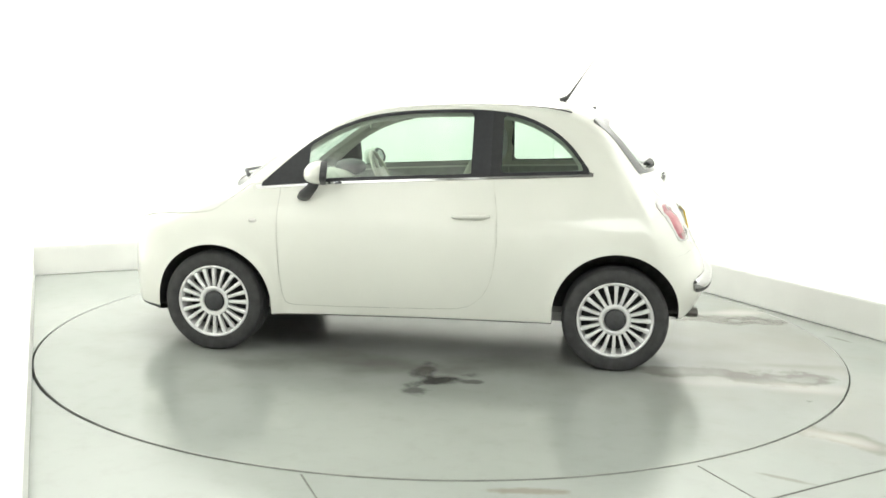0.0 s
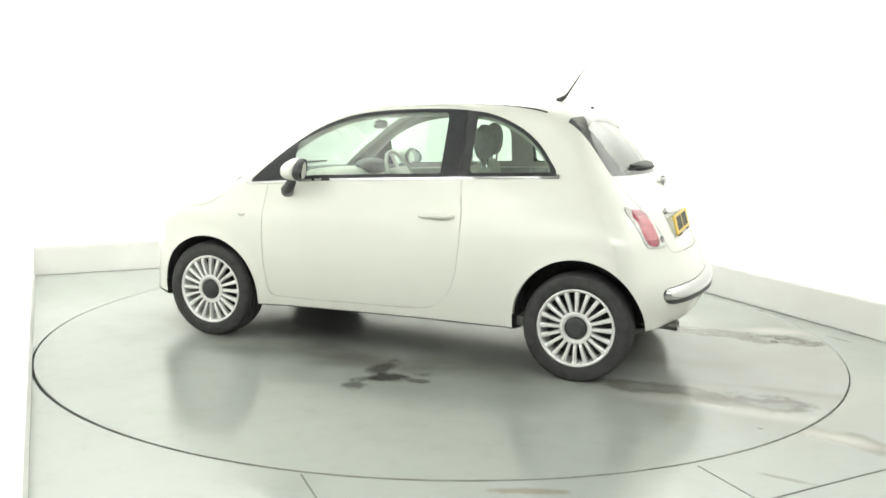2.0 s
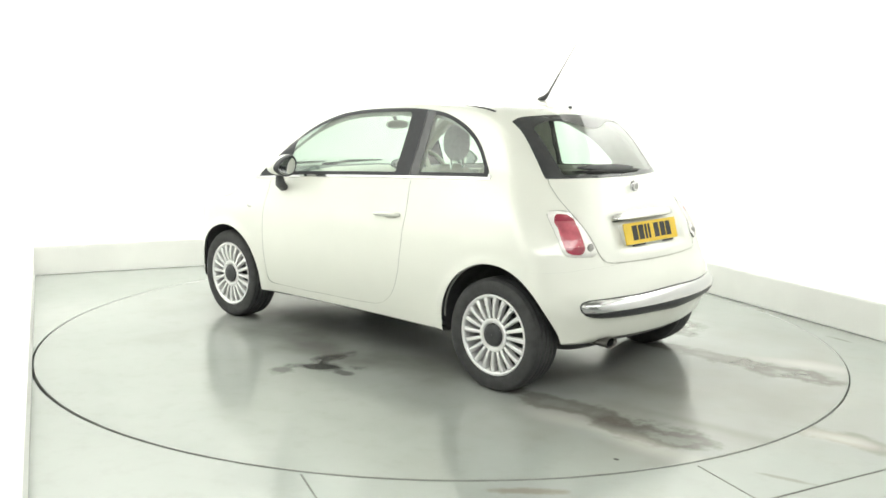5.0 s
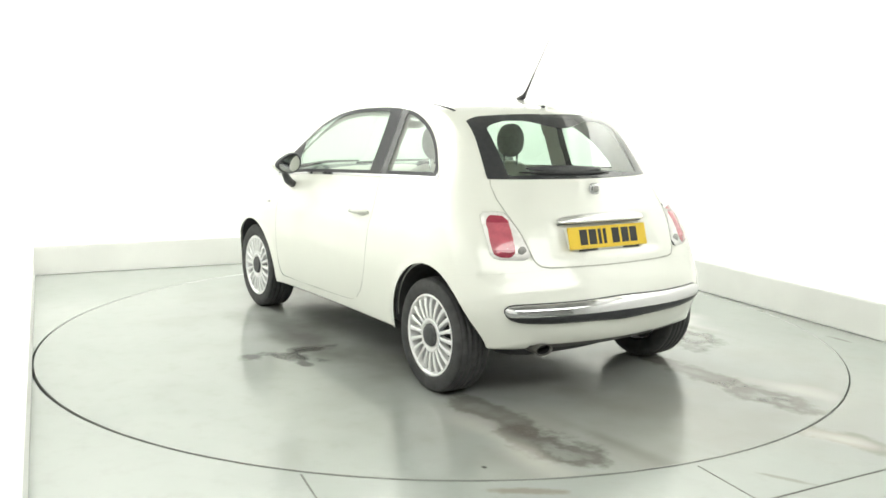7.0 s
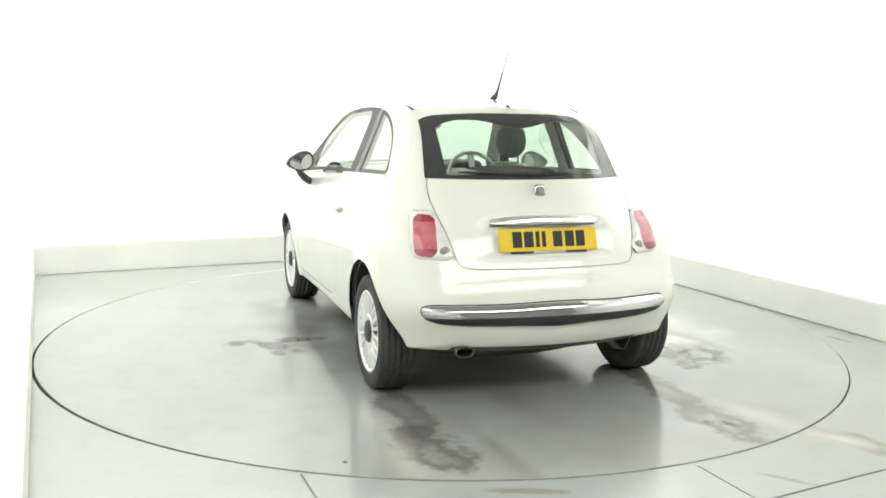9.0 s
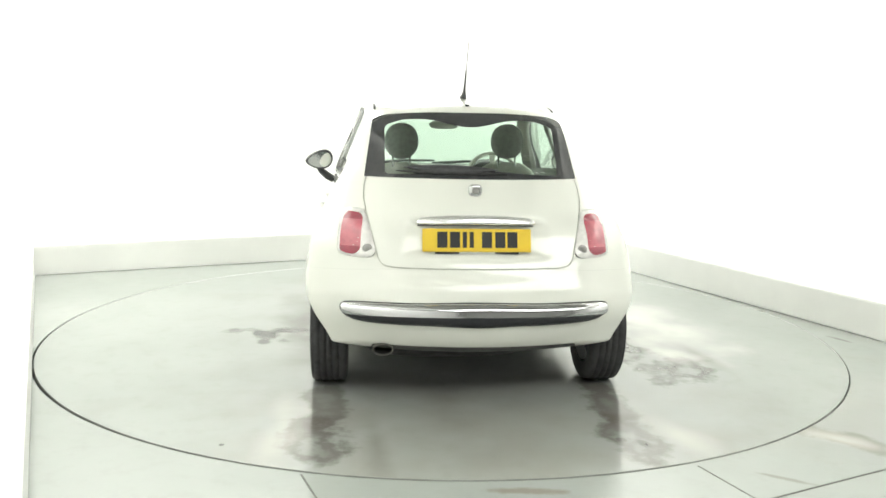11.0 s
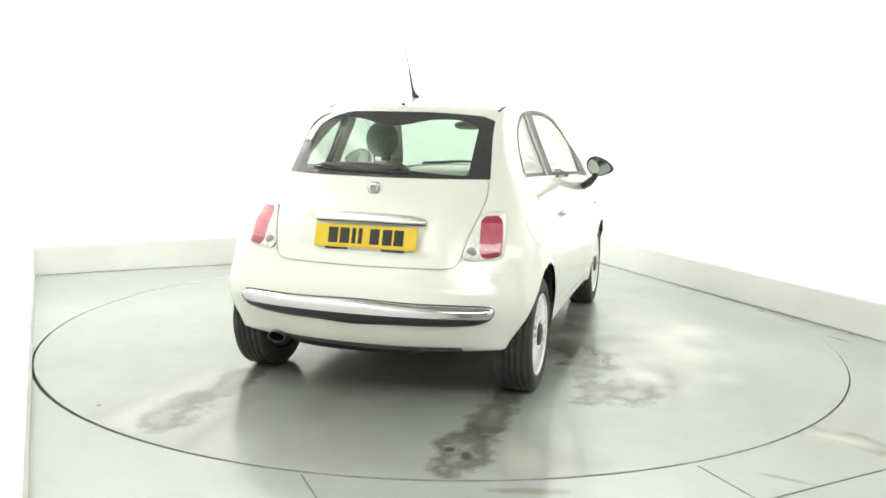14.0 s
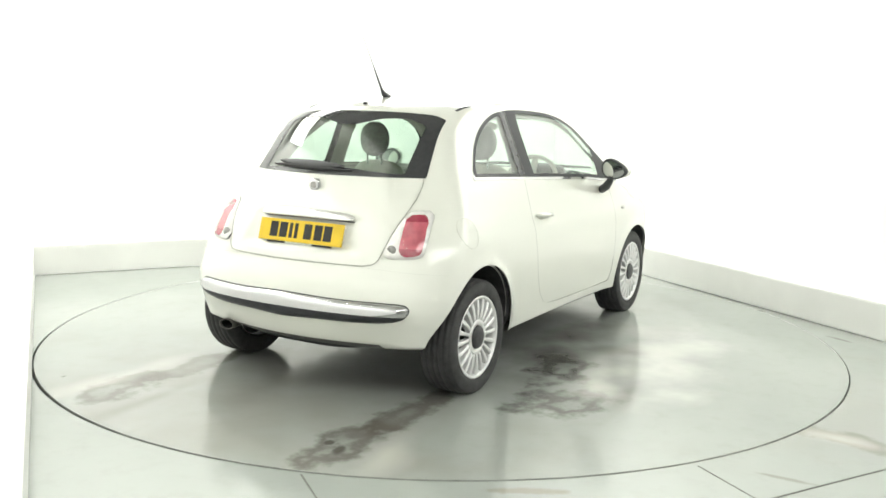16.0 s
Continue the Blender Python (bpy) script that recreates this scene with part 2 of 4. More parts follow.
# ---- the booth ----
R_TABLE = 2.412
SEG = 192
FLOOR_PAINT = floor_material("grey_green_floor_paint", FLOOR_STAINS)
TABLE_PAINT = floor_material("grey_green_turntable_paint", TABLE_STAINS_SHADE_GLARE)


def ring_sheet(r0, r1, z, drop):
    """A flat ring with a turned-down inner lip."""
    bm = bmesh.new()
    rows = []
    off = Vector((-0.004, -0.003, 0))  # the pit sits a little off the table's axis
    for r, h in ((r0, -drop), (r0, z - 0.004), (r0 + 0.004, z), (4.0, z), (r1, z)):
        rows.append([bm.verts.new(Vector((r * math.cos(2 * math.pi * i / SEG), r * math.sin(2 * math.pi * i / SEG), h)) + off) for i in range(SEG)])
    for a, b in zip(rows, rows[1:]):
        for i in range(SEG):
            bm.faces.new((a[i], b[i], b[(i + 1) % SEG], a[(i + 1) % SEG]))
    return bm


floor = tagged(mesh_object("floor", ring_sheet(R_TABLE + 0.0042, 14, 0.0, 0.06), FLOOR_PAINT),
               "grey-green glossy painted concrete floor with scuffs", "floor", kind="structure")
pit = tagged(mesh_object("turntable_pit", lathe([(0.001, -0.06), (R_TABLE + 0.05, -0.06)], SEG, "Z"), WELL),
             "dark pit under the turntable", "pit", kind="structure")


def joint(ax, ay, bx, by, w, mat):
    """A dark filled joint between floor panels, standing just proud."""
    d = Vector((bx - ax, by - ay, 0))
    m = Matrix.Translation((ax, ay, 0)) @ Matrix.Rotation(math.atan2(d.y, d.x), 4, "Z")
    bm = box_bm(0, d.length, -w / 2, w / 2, -0.004, 0.0012)
    bmesh.ops.transform(bm, matrix=m, verts=bm.verts)
    return part("floor_joint", bm, mat, floor, smooth=False)


JOINT = material("joint_filler", (0.10, 0.10, 0.09), 0.6, grain=0.3, scale=30)
joint(-0.536, -2.384, -0.10, -3.42, 0.007, JOINT)
joint(1.052, -2.215, 1.45, -3.14, 0.006, JOINT)
joint(1.0, -2.655, 3.2, -1.46, 0.009, JOINT)

EDGE = material("worn_steel", (0.26, 0.27, 0.25), 0.35, metal=0.3, grain=0.2, scale=6)
table_ob = new("turntable")
tagged(table_ob, "round grey-green painted vehicle turntable with oil stains, flush in floor", "turntable")
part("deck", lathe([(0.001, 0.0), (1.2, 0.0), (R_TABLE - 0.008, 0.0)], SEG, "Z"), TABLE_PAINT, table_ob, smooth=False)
part("edge_strip", lathe([(R_TABLE - 0.008, 0.0), (R_TABLE - 0.005, -0.0005), (R_TABLE - 0.003, -0.004), (R_TABLE - 0.003, -0.055)], SEG, "Z"), EDGE, table_ob, "worn steel edge strip", smooth=False)

UL, UR, VB, VF, TOP = -2.44, 2.467, 2.79, -7.6, 3.3
PL_H, PL_D = 0.24, 0.30
SETTING = [
    ("plinth_back", BOOTH, (UL - 1.6, UR + 0.3, VB, VB + PL_D, 0, PL_H), PLINTH, "low white painted plinth along the wall"),
    ("plinth_right", BOOTH, (UR, UR + PL_D, VF, VB - 0.002, 0, PL_H), PLINTH, "low white painted plinth along the wall"),
    ("wall_back", BOOTH, (UL - 2.0, UR + 0.6, VB + PL_D, VB + PL_D + 0.15, 0, TOP), WALL, "plain white studio wall"),
    ("wall_right", BOOTH, (UR + PL_D, UR + PL_D + 0.15, VF, VB + PL_D - 0.002, 0, TOP), WALL, "plain white studio wall"),
    ("wall_front", BOOTH, (UL - 2.4, UR + 0.6, VF - 0.15, VF - 0.002, 0, TOP), FRONT, "plain grey closing wall"),
]
for name, m, b, mat, label in SETTING:
    bm = box_bm(*b, bevel=0.008 if "plinth" in name else 0)
    bmesh.ops.transform(bm, matrix=m, verts=bm.verts)
    tagged(mesh_object(name, bm, mat), label, name.split("_")[0], kind="structure")
LEFT = Matrix.Translation((-3.279, 1.488, 0)) @ Matrix.Rotation(math.atan2(-0.917, 0.399), 4, "Z")
for name, b, mat, label in (("plinth_left", (0.03, 10.3, -PL_D, 0.0, 0, PL_H), PLINTH, "low white painted plinth along the wall"),
                            ("wall_left", (-0.2, 11.2, -PL_D - 0.15, -PL_D, 0, TOP), WALL, "plain white studio wall")):
    bm = box_bm(*b, bevel=0.008 if "plinth" in name else 0)
    bmesh.ops.transform(bm, matrix=LEFT, verts=bm.verts)
    tagged(mesh_object(name, bm, mat), label, name.split("_")[0], kind="structure")
bm = box_bm(-6, 6, -9, 5, TOP, TOP + 0.1)
bmesh.ops.transform(bm, matrix=BOOTH, verts=bm.verts)
tagged(mesh_object("ceiling", bm, SOFFIT), "plain grey studio ceiling", "ceiling", kind="structure")


# ---- the car: a skin over the side outline, cut along its panel lines ----
def smooth_curve(pts, n=8, closed=False):
    """Catmull-Rom through the points."""
    p = np.array(pts, float)
    m = len(p)
    out = []
    for i in range(m if closed else m - 1):
        a, b, c, d = (p[(i + k) % m] if closed else p[min(max(i + k, 0), m - 1)] for k in (-1, 0, 1, 2))
        for j in range(n):
            t = j / n
            out.append(0.5 * (2 * b + (c - a) * t + (2 * a - 5 * b + 4 * c - d) * t * t + (3 * b - a - 3 * c + d) * t ** 3))
    if not closed:
        out.append(p[-1])
    return np.array(out)


def hermite(x, xs, ys):
    xs, ys = np.array(xs, float), np.array(ys, float)
    m = np.gradient(ys, xs)
    i = np.clip(np.searchsorted(xs, x) - 1, 0, len(xs) - 2)
    h = xs[i + 1] - xs[i]
    t = np.clip((x - xs[i]) / h, 0, 1)
    return (2 * t**3 - 3 * t**2 + 1) * ys[i] + (t**3 - 2 * t**2 + t) * h * m[i] + (-2 * t**3 + 3 * t**2) * ys[i + 1] + (t**3 - t**2) * h * m[i + 1]


def line_distance(p, line, closed=False):
    """Distance of points to a polyline, with the place along it of the nearest point."""
    a = line
    b = np.roll(line, -1, 0) if closed else line[1:]
    a = a if closed else a[:-1]
    best, where = np.full(len(p), 1e9), np.zeros(len(p))
    for k in range(len(a)):
        d = b[k] - a[k]
        t = np.clip(((p - a[k]) @ d) / (d @ d + 1e-12), 0, 1)
        q = np.hypot(*(p - a[k] - t[:, None] * d).T)
        m = q < best
        best[m], where[m] = q[m], (k + t)[m]
    return best, where


def inside_by(p, poly):
    """Signed distance to a closed outline, positive inside."""
    d, _ = line_distance(p, poly, True)
    inside = np.zeros(len(p), bool)
    a, b = poly, np.roll(poly, -1, 0)
    for k in range(len(a)):
        c = (a[k, 1] > p[:, 1]) != (b[k, 1] > p[:, 1])
        with np.errstate(divide="ignore", invalid="ignore"):
            x = (b[k, 0] - a[k, 0]) * (p[:, 1] - a[k, 1]) / (b[k, 1] - a[k, 1]) + a[k, 0]
        inside ^= c & (p[:, 0] < x)
    return np.where(inside, d, -d)


# side outline on the centre line: x forward, z up, and how deep the edge is rounded there
OUTLINE = [(1.86, 0.44, 0.50), (1.845, 0.60, 0.48), (1.80, 0.72, 0.42), (1.71, 0.80, 0.32), (1.56, 0.868, 0.22), (1.38, 0.92, 0.17), (1.22, 0.955, 0.14),
           (1.06, 1.015, 0.14), (0.90, 1.135, 0.14), (0.72, 1.255, 0.13), (0.56, 1.345, 0.105), (0.40, 1.412, 0.085), (0.20, 1.456, 0.075), (-0.05, 1.481, 0.072),
           (-0.33, 1.488, 0.072), (-0.61, 1.48, 0.074), (-0.82, 1.462, 0.085), (-0.97, 1.432, 0.12), (-1.07, 1.392, 0.145), (-1.158, 1.320, 0.165), (-1.256, 1.215, 0.205),
           (-1.358, 1.09, 0.245), (-1.422, 1.015, 0.262), (-1.49, 0.925, 0.272), (-1.543, 0.84, 0.275), (-1.587, 0.74, 0.278), (-1.628, 0.655, 0.288), (-1.672, 0.575, 0.305),
           (-1.698, 0.48, 0.325), (-1.695, 0.40, 0.32), (-1.66, 0.315, 0.28), (-1.60, 0.268, 0.16)]
UNDER = [(-1.48, 0.240, 0.07), (-1.15, 0.225, 0.06), (-0.80, 0.205, 0.05), (-0.1, 0.20, 0.05), (0.55, 0.188, 0.05), (0.85, 0.178, 0.05), (1.15, 0.175, 0.05), (1.45, 0.17, 0.06), (1.68, 0.18, 0.14),
         (1.79, 0.225, 0.30), (1.845, 0.32, 0.44)]
ring = smooth_curve(OUTLINE + UNDER, 7, True)
SIL, ROUND = ring[:, :2], ring[:, 2]
PLAN_X, PLAN_Y = (-1.72, -1.45, -1.15, -0.75, 0.0, 0.6, 1.15, 1.5, 1.87), (0.775, 0.803, 0.818, 0.803, 0.80, 0.804, 0.815, 0.79, 0.72)
RISE_Z = (0.15, 0.22, 0.35, 0.5, 0.64, 0.76, 0.84, 0.92, 1.0, 1.08, 1.2, 1.3, 1.4, 1.5)
RISE_Y = (-0.06, -0.035, -0.012, 0.0, -0.002, -0.018, -0.045, -0.068, -0.090, -0.118, -0.168, -0.208, -0.246, -0.29)


def side_width(x, z):
    return hermite(x, PLAN_X, PLAN_Y) + hermite(z, RISE_Z, RISE_Y) - np.clip((0.48 - z) / 0.2, 0, 1) ** 1.5 * 0.06 * np.clip((-1.15 - x) / 0.3, 0, 1) - np.clip((z - 0.85) / 0.25, 0, 1) * 0.064 * np.clip((-0.2 - x) / 1.0, 0, 1.3)


def half_width(x, z):
    """Half width at a side-view point: the side's own width, rounded off towards the outline."""
    p = np.stack([x, z], 1)
    tau = np.ones(len(p))
    for k in range(len(SIL)):
        j = (k + 1) % len(SIL)
        d = SIL[j] - SIL[k]
        t = np.clip(((p - SIL[k]) @ d) / (d @ d + 1e-12), 0, 1)
        q = np.hypot(*(p - SIL[k] - t[:, None] * d).T) / (ROUND[k] + (ROUND[j] - ROUND[k]) * t)
        tau = np.minimum(tau, q)
    return side_width(x, z) * np.sqrt(np.clip(1 - (1 - tau) ** 2, 0, 1))


class Skin:
    def __init__(self, V, N, F):
        self.V, self.N, self.F = V, N, F


def split(s, f):
    """The skin where f > 0, and the rest, cut cleanly along f = 0."""
    V, N = [tuple(v) for v in s.V], [tuple(v) for v in s.N]
    f = np.array(f, float)
    f[np.abs(f) < 2e-4] = 2e-4
    cut, sides = {}, ([], [])
    for face in s.F:
        pos = [f[i] > 0 for i in face]
        if all(pos):
            sides[0].append(face)
        elif not any(pos):
            sides[1].append(face)
        else:
            two = ([], [])
            for k, i in enumerate(face):
                j = face[(k + 1) % len(face)]
                two[0 if pos[k] else 1].append(i)
                if pos[k] != pos[(k + 1) % len(face)]:
                    key = (min(i, j), max(i, j))
                    if key not in cut:
                        a, b = key
                        t = f[a] / (f[a] - f[b])
                        cut[key] = len(V)
                        V.append(tuple(np.array(V[a]) * (1 - t) + np.array(V[b]) * t))
                        n = np.array(N[a]) * (1 - t) + np.array(N[b]) * t
                        N.append(tuple(n / (np.linalg.norm(n) + 1e-9)))
                    two[0].append(cut[key])
                    two[1].append(cut[key])
            for w in (0, 1):
                if len(two[w]) > 2:
                    sides[w].append(two[w])
    return tuple(compact(np.array(V), np.array(N), F) for F in sides)


def compact(V, N, F):
    used = sorted({i for face in F for i in face})
    to = {i: k for k, i in enumerate(used)}
    return Skin(V[used].reshape(-1, 3), N[used].reshape(-1, 3), [[to[i] for i in face] for face in F])


def mirrored(s):
    k = np.array([1, -1, 1])
    return Skin(s.V * k, s.N * k, [face[::-1] for face in s.F])


def joined(*skins):
    V, N, F, o = [], [], [], 0
    for s in skins:
        V.append(s.V)
        N.append(s.N)
        F += [[i + o for i in face] for face in s.F]
        o += len(s.V)
    return Skin(np.concatenate(V), np.concatenate(N), F)


def pushed(s, d):
    d = np.asarray(d, float)
    return Skin(s.V + s.N * (d[:, None] if d.ndim else d), s.N, s.F)


def skin_part(name, s, mat, parent, label="", own_normals=True):
    me = bpy.data.meshes.new(name)
    me.from_pydata([tuple(v) for v in s.V], [], s.F)
    me.polygons.foreach_set("use_smooth", [True] * len(me.polygons))
    me.materials.append(mat)
    me.update()
    if own_normals:
        me.normals_split_custom_set_from_vertices([tuple(n) for n in s.N])
    ob = new(name, me)
    ob.parent = parent
    if label:
        ob["label"] = label
    return ob


ARCHES = ((1.135, 0.283, 0.338), (-1.135, 0.308, 0.345))


def body_skin():
    """Left half of the body: lines run from the outline inwards to a core line behind the door."""
    fine = smooth_curve(SIL[::2], 6, True)
    step = np.hypot(*np.diff(np.vstack([fine, fine[:1]]), axis=0).T)
    along = np.concatenate([[0], np.cumsum(step)])
    count = 600
    s = np.linspace(0, along[-1], count, endpoint=False)
    closed = np.vstack([fine, fine[:1]])
    P = np.stack([np.interp(s, along, closed[:, k]) for k in (0, 1)], 1)
    core = np.stack([np.clip(P[:, 0] * 0.80, -1.15, 1.15), np.full(count, 0.44)], 1)
    depth = np.interp(line_distance(P, SIL, True)[1] % len(ROUND), np.arange(len(ROUND) + 1), np.append(ROUND, ROUND[0]))
    L = np.hypot(*(core - P).T)
    rows = []
    for phi in np.linspace(0, math.pi / 2, 25)[:-1]:
        rows.append(np.minimum(depth * (1 - math.cos(phi)) / L, 0.9 * phi / 1.6))
    last = rows[-1]
    for k in np.linspace(0, 1, 36)[1:]:
        rows.append(last + (1 - last) * k)
    V = []
    for k, r in enumerate(rows):
        q = P + (core - P) * r[:, None]
        y = half_width(q[:, 0], q[:, 1]) if k else np.zeros(count)
        V.append(np.stack([q[:, 0], y, q[:, 1]], 1))
    V = np.concatenate(V)
    # rolled lips round the wheel arches
    for xc, zc, r in ARCHES:
        d = np.where(V[:, 2] > zc, np.hypot(V[:, 0] - xc, V[:, 2] - zc), np.abs(V[:, 0] - xc))
        V[:, 1] += np.where((V[:, 1] > 0.5) & (V[:, 2] > 0.22), 0.009 * np.exp(-(((d - r) / 0.035) ** 2)), 0)
    # shallow recess in the tailgate behind the number plate
    ease = lambda d: np.clip(d, 0, 1) ** 2 * (3 - 2 * np.clip(d, 0, 1))
    dip = ease((0.345 - V[:, 1]) / 0.07) * ease((V[:, 2] - 0.705) / 0.035) * ease((0.905 - V[:, 2]) / 0.04)
    V[:, 0] += np.where(V[:, 0] < -1.3, 0.030 * dip, 0)
    F = []
    for k in range(len(rows) - 1):
        for i in range(count):
            j = (i + 1) % count
            F.append([k * count + i, (k + 1) * count + i, (k + 1) * count + j, k * count + j])
    N = np.zeros_like(V)
    Q = np.array(F)
    n = np.cross(V[Q[:, 2]] - V[Q[:, 0]], V[Q[:, 3]] - V[Q[:, 1]])
    for c in range(4):
        np.add.at(N, Q[:, c], n)
    if (n[:, 1]).sum() < 0:
        N, F = -N, [face[::-1] for face in F]
    N[:count, 1] = 0
    N /= np.linalg.norm(N, axis=1)[:, None] + 1e-12
    return Skin(V, N, F)


def xz(s):
    return s.V[:, [0, 2]]


def yz(s):
    return s.V[:, [1, 2]]


def cut_gap(s, field, w):
    """Inside panel, gap strip, and the rest of the skin, along field = 0."""
    a, rest = split(s, field(s) - w)
    g, rest = split(rest, field(rest) + w)
    return a, g, rest


DLO = smooth_curve([(0.885, 0.951), (0.767, 1.062), (0.677, 1.143), (0.586, 1.215), (0.462, 1.287), (0.303, 1.348), (0.142, 1.38), (-0.053, 1.397), (-0.31, 1.405), (-0.503, 1.393),
                    (-0.631, 1.362), (-0.761, 1.300), (-0.858, 1.224), (-0.928, 1.140), (-0.984, 1.066)], 6)
BELT = np.array([(0.885, 0.951), (0.66, 0.970), (0.43, 0.991), (-0.08, 1.021), (-0.445, 1.040), (-0.709, 1.053), (-0.984, 1.066)])
DLO_POLY = np.vstack([DLO, BELT[-2:0:-1]])
DOOR = np.array([(0.80, 1.10), (0.752, 0.95), (0.757, 0.89), (0.765, 0.80), (0.758, 0.64), (0.746, 0.48), (0.728, 0.345), (0.712, 0.305), (0.68, 0.291), (0.41, 0.290), (-0.109, 0.302), (-0.27, 0.310), (-0.34, 0.330),
                 (-0.405, 0.385), (-0.44, 0.45), (-0.463, 0.531), (-0.477, 0.688), (-0.473, 0.839), (-0.45, 0.98), (-0.443, 1.10)])
TAILGATE = np.array([(-0.1, 1.37), (0.38, 1.36), (0.46, 1.33), (0.522, 1.075), (0.535, 1.04), (0.538, 0.975), (0.525, 0.915), (0.497, 0.82), (0.471, 0.72), (0.462, 0.695), (0.445, 0.677), (0.41, 0.668), (-0.1, 0.666)])
LAMP = smooth_curve([(0.635, 0.915), (0.652, 0.85), (0.660, 0.77), (0.653, 0.722), (0.60, 0.710), (0.495, 0.708), (0.476, 0.716), (0.501, 0.82), (0.529, 0.905), (0.548, 0.921), (0.60, 0.923)], 5, True)
LAMP_RED = smooth_curve([(0.624, 0.904), (0.643, 0.85), (0.651, 0.77), (0.643, 0.729), (0.575, 0.720), (0.555, 0.728), (0.549, 0.81), (0.541, 0.89), (0.556, 0.908), (0.60, 0.910)], 5, True)
BAR = smooth_curve([(-0.1, 0.514), (0.3, 0.512), (0.55, 0.508), (0.625, 0.502), (0.645, 0.482), (0.628, 0.446), (0.57, 0.424), (0.45, 0.415), (0.2, 0.413), (-0.1, 0.413)], 5, True)
HOOD_LINE = smooth_curve([(0.93, 0.965), (0.99, 0.92), (1.074, 0.856), (1.12, 0.822), (1.18, 0.803), (1.30, 0.790), (1.45, 0.778), (1.60, 0.75), (1.75, 0.70)], 5)


def rear_window_field(s):
    y, z, x = s.V[:, 1], s.V[:, 2], s.V[:, 0]
    top = 1.388 - 0.15 * np.clip(y - 0.1, 0, 1) ** 2 - 0.9 * np.clip(y - 0.42, 0, 1) ** 1.5
    f = np.minimum.reduce([z - 1.070, top - z, 0.535 - 0.15 * (z - 1.07) - y])
    return np.where(x < -0.9, f, -1)


def rear_glass_field(s):
    y, z, x = s.V[:, 1], s.V[:, 2], s.V[:, 0]
    top = 1.352 - 0.018 * (1 + np.cos(np.clip(y / 0.24, 0, 1) * math.pi)) - 0.9 * np.clip(y - 0.30, 0, 1) ** 1.6
    low = 1.098 + 0.012 * np.cos(np.clip(y / 0.45, 0, 1) * math.pi)
    f = np.minimum.reduce([z - low, top - z, 0.432 - y])
    return np.where(x < -0.9, f, -1)


def windscreen_field(s):
    x, y, z = s.V.T
    f = np.minimum.reduce([z - (0.985 + 0.02 * y - 0.12 * y * y), 1.405 - 0.10 * y * y - z, 0.66 - 0.42 * (z - 1.0) - y])
    return np.where(x > 0.3, f, -1)


def arch_field(s):
    x, y, z = s.V.T
    best = np.full(len(x), -1.0)
    for xc, zc, r in ARCHES:
        d = np.where(z > zc, np.hypot(x - xc, z - zc), np.abs(x - xc))
        best = np.maximum(best, np.minimum(r - d, y - 0.50))
    return best


car = new("car")
tagged(car, "small cream-white three-door hatchback with chrome trim, parked on turntable", "car")


DOORS, TAIL_LAMPS = {}, {}


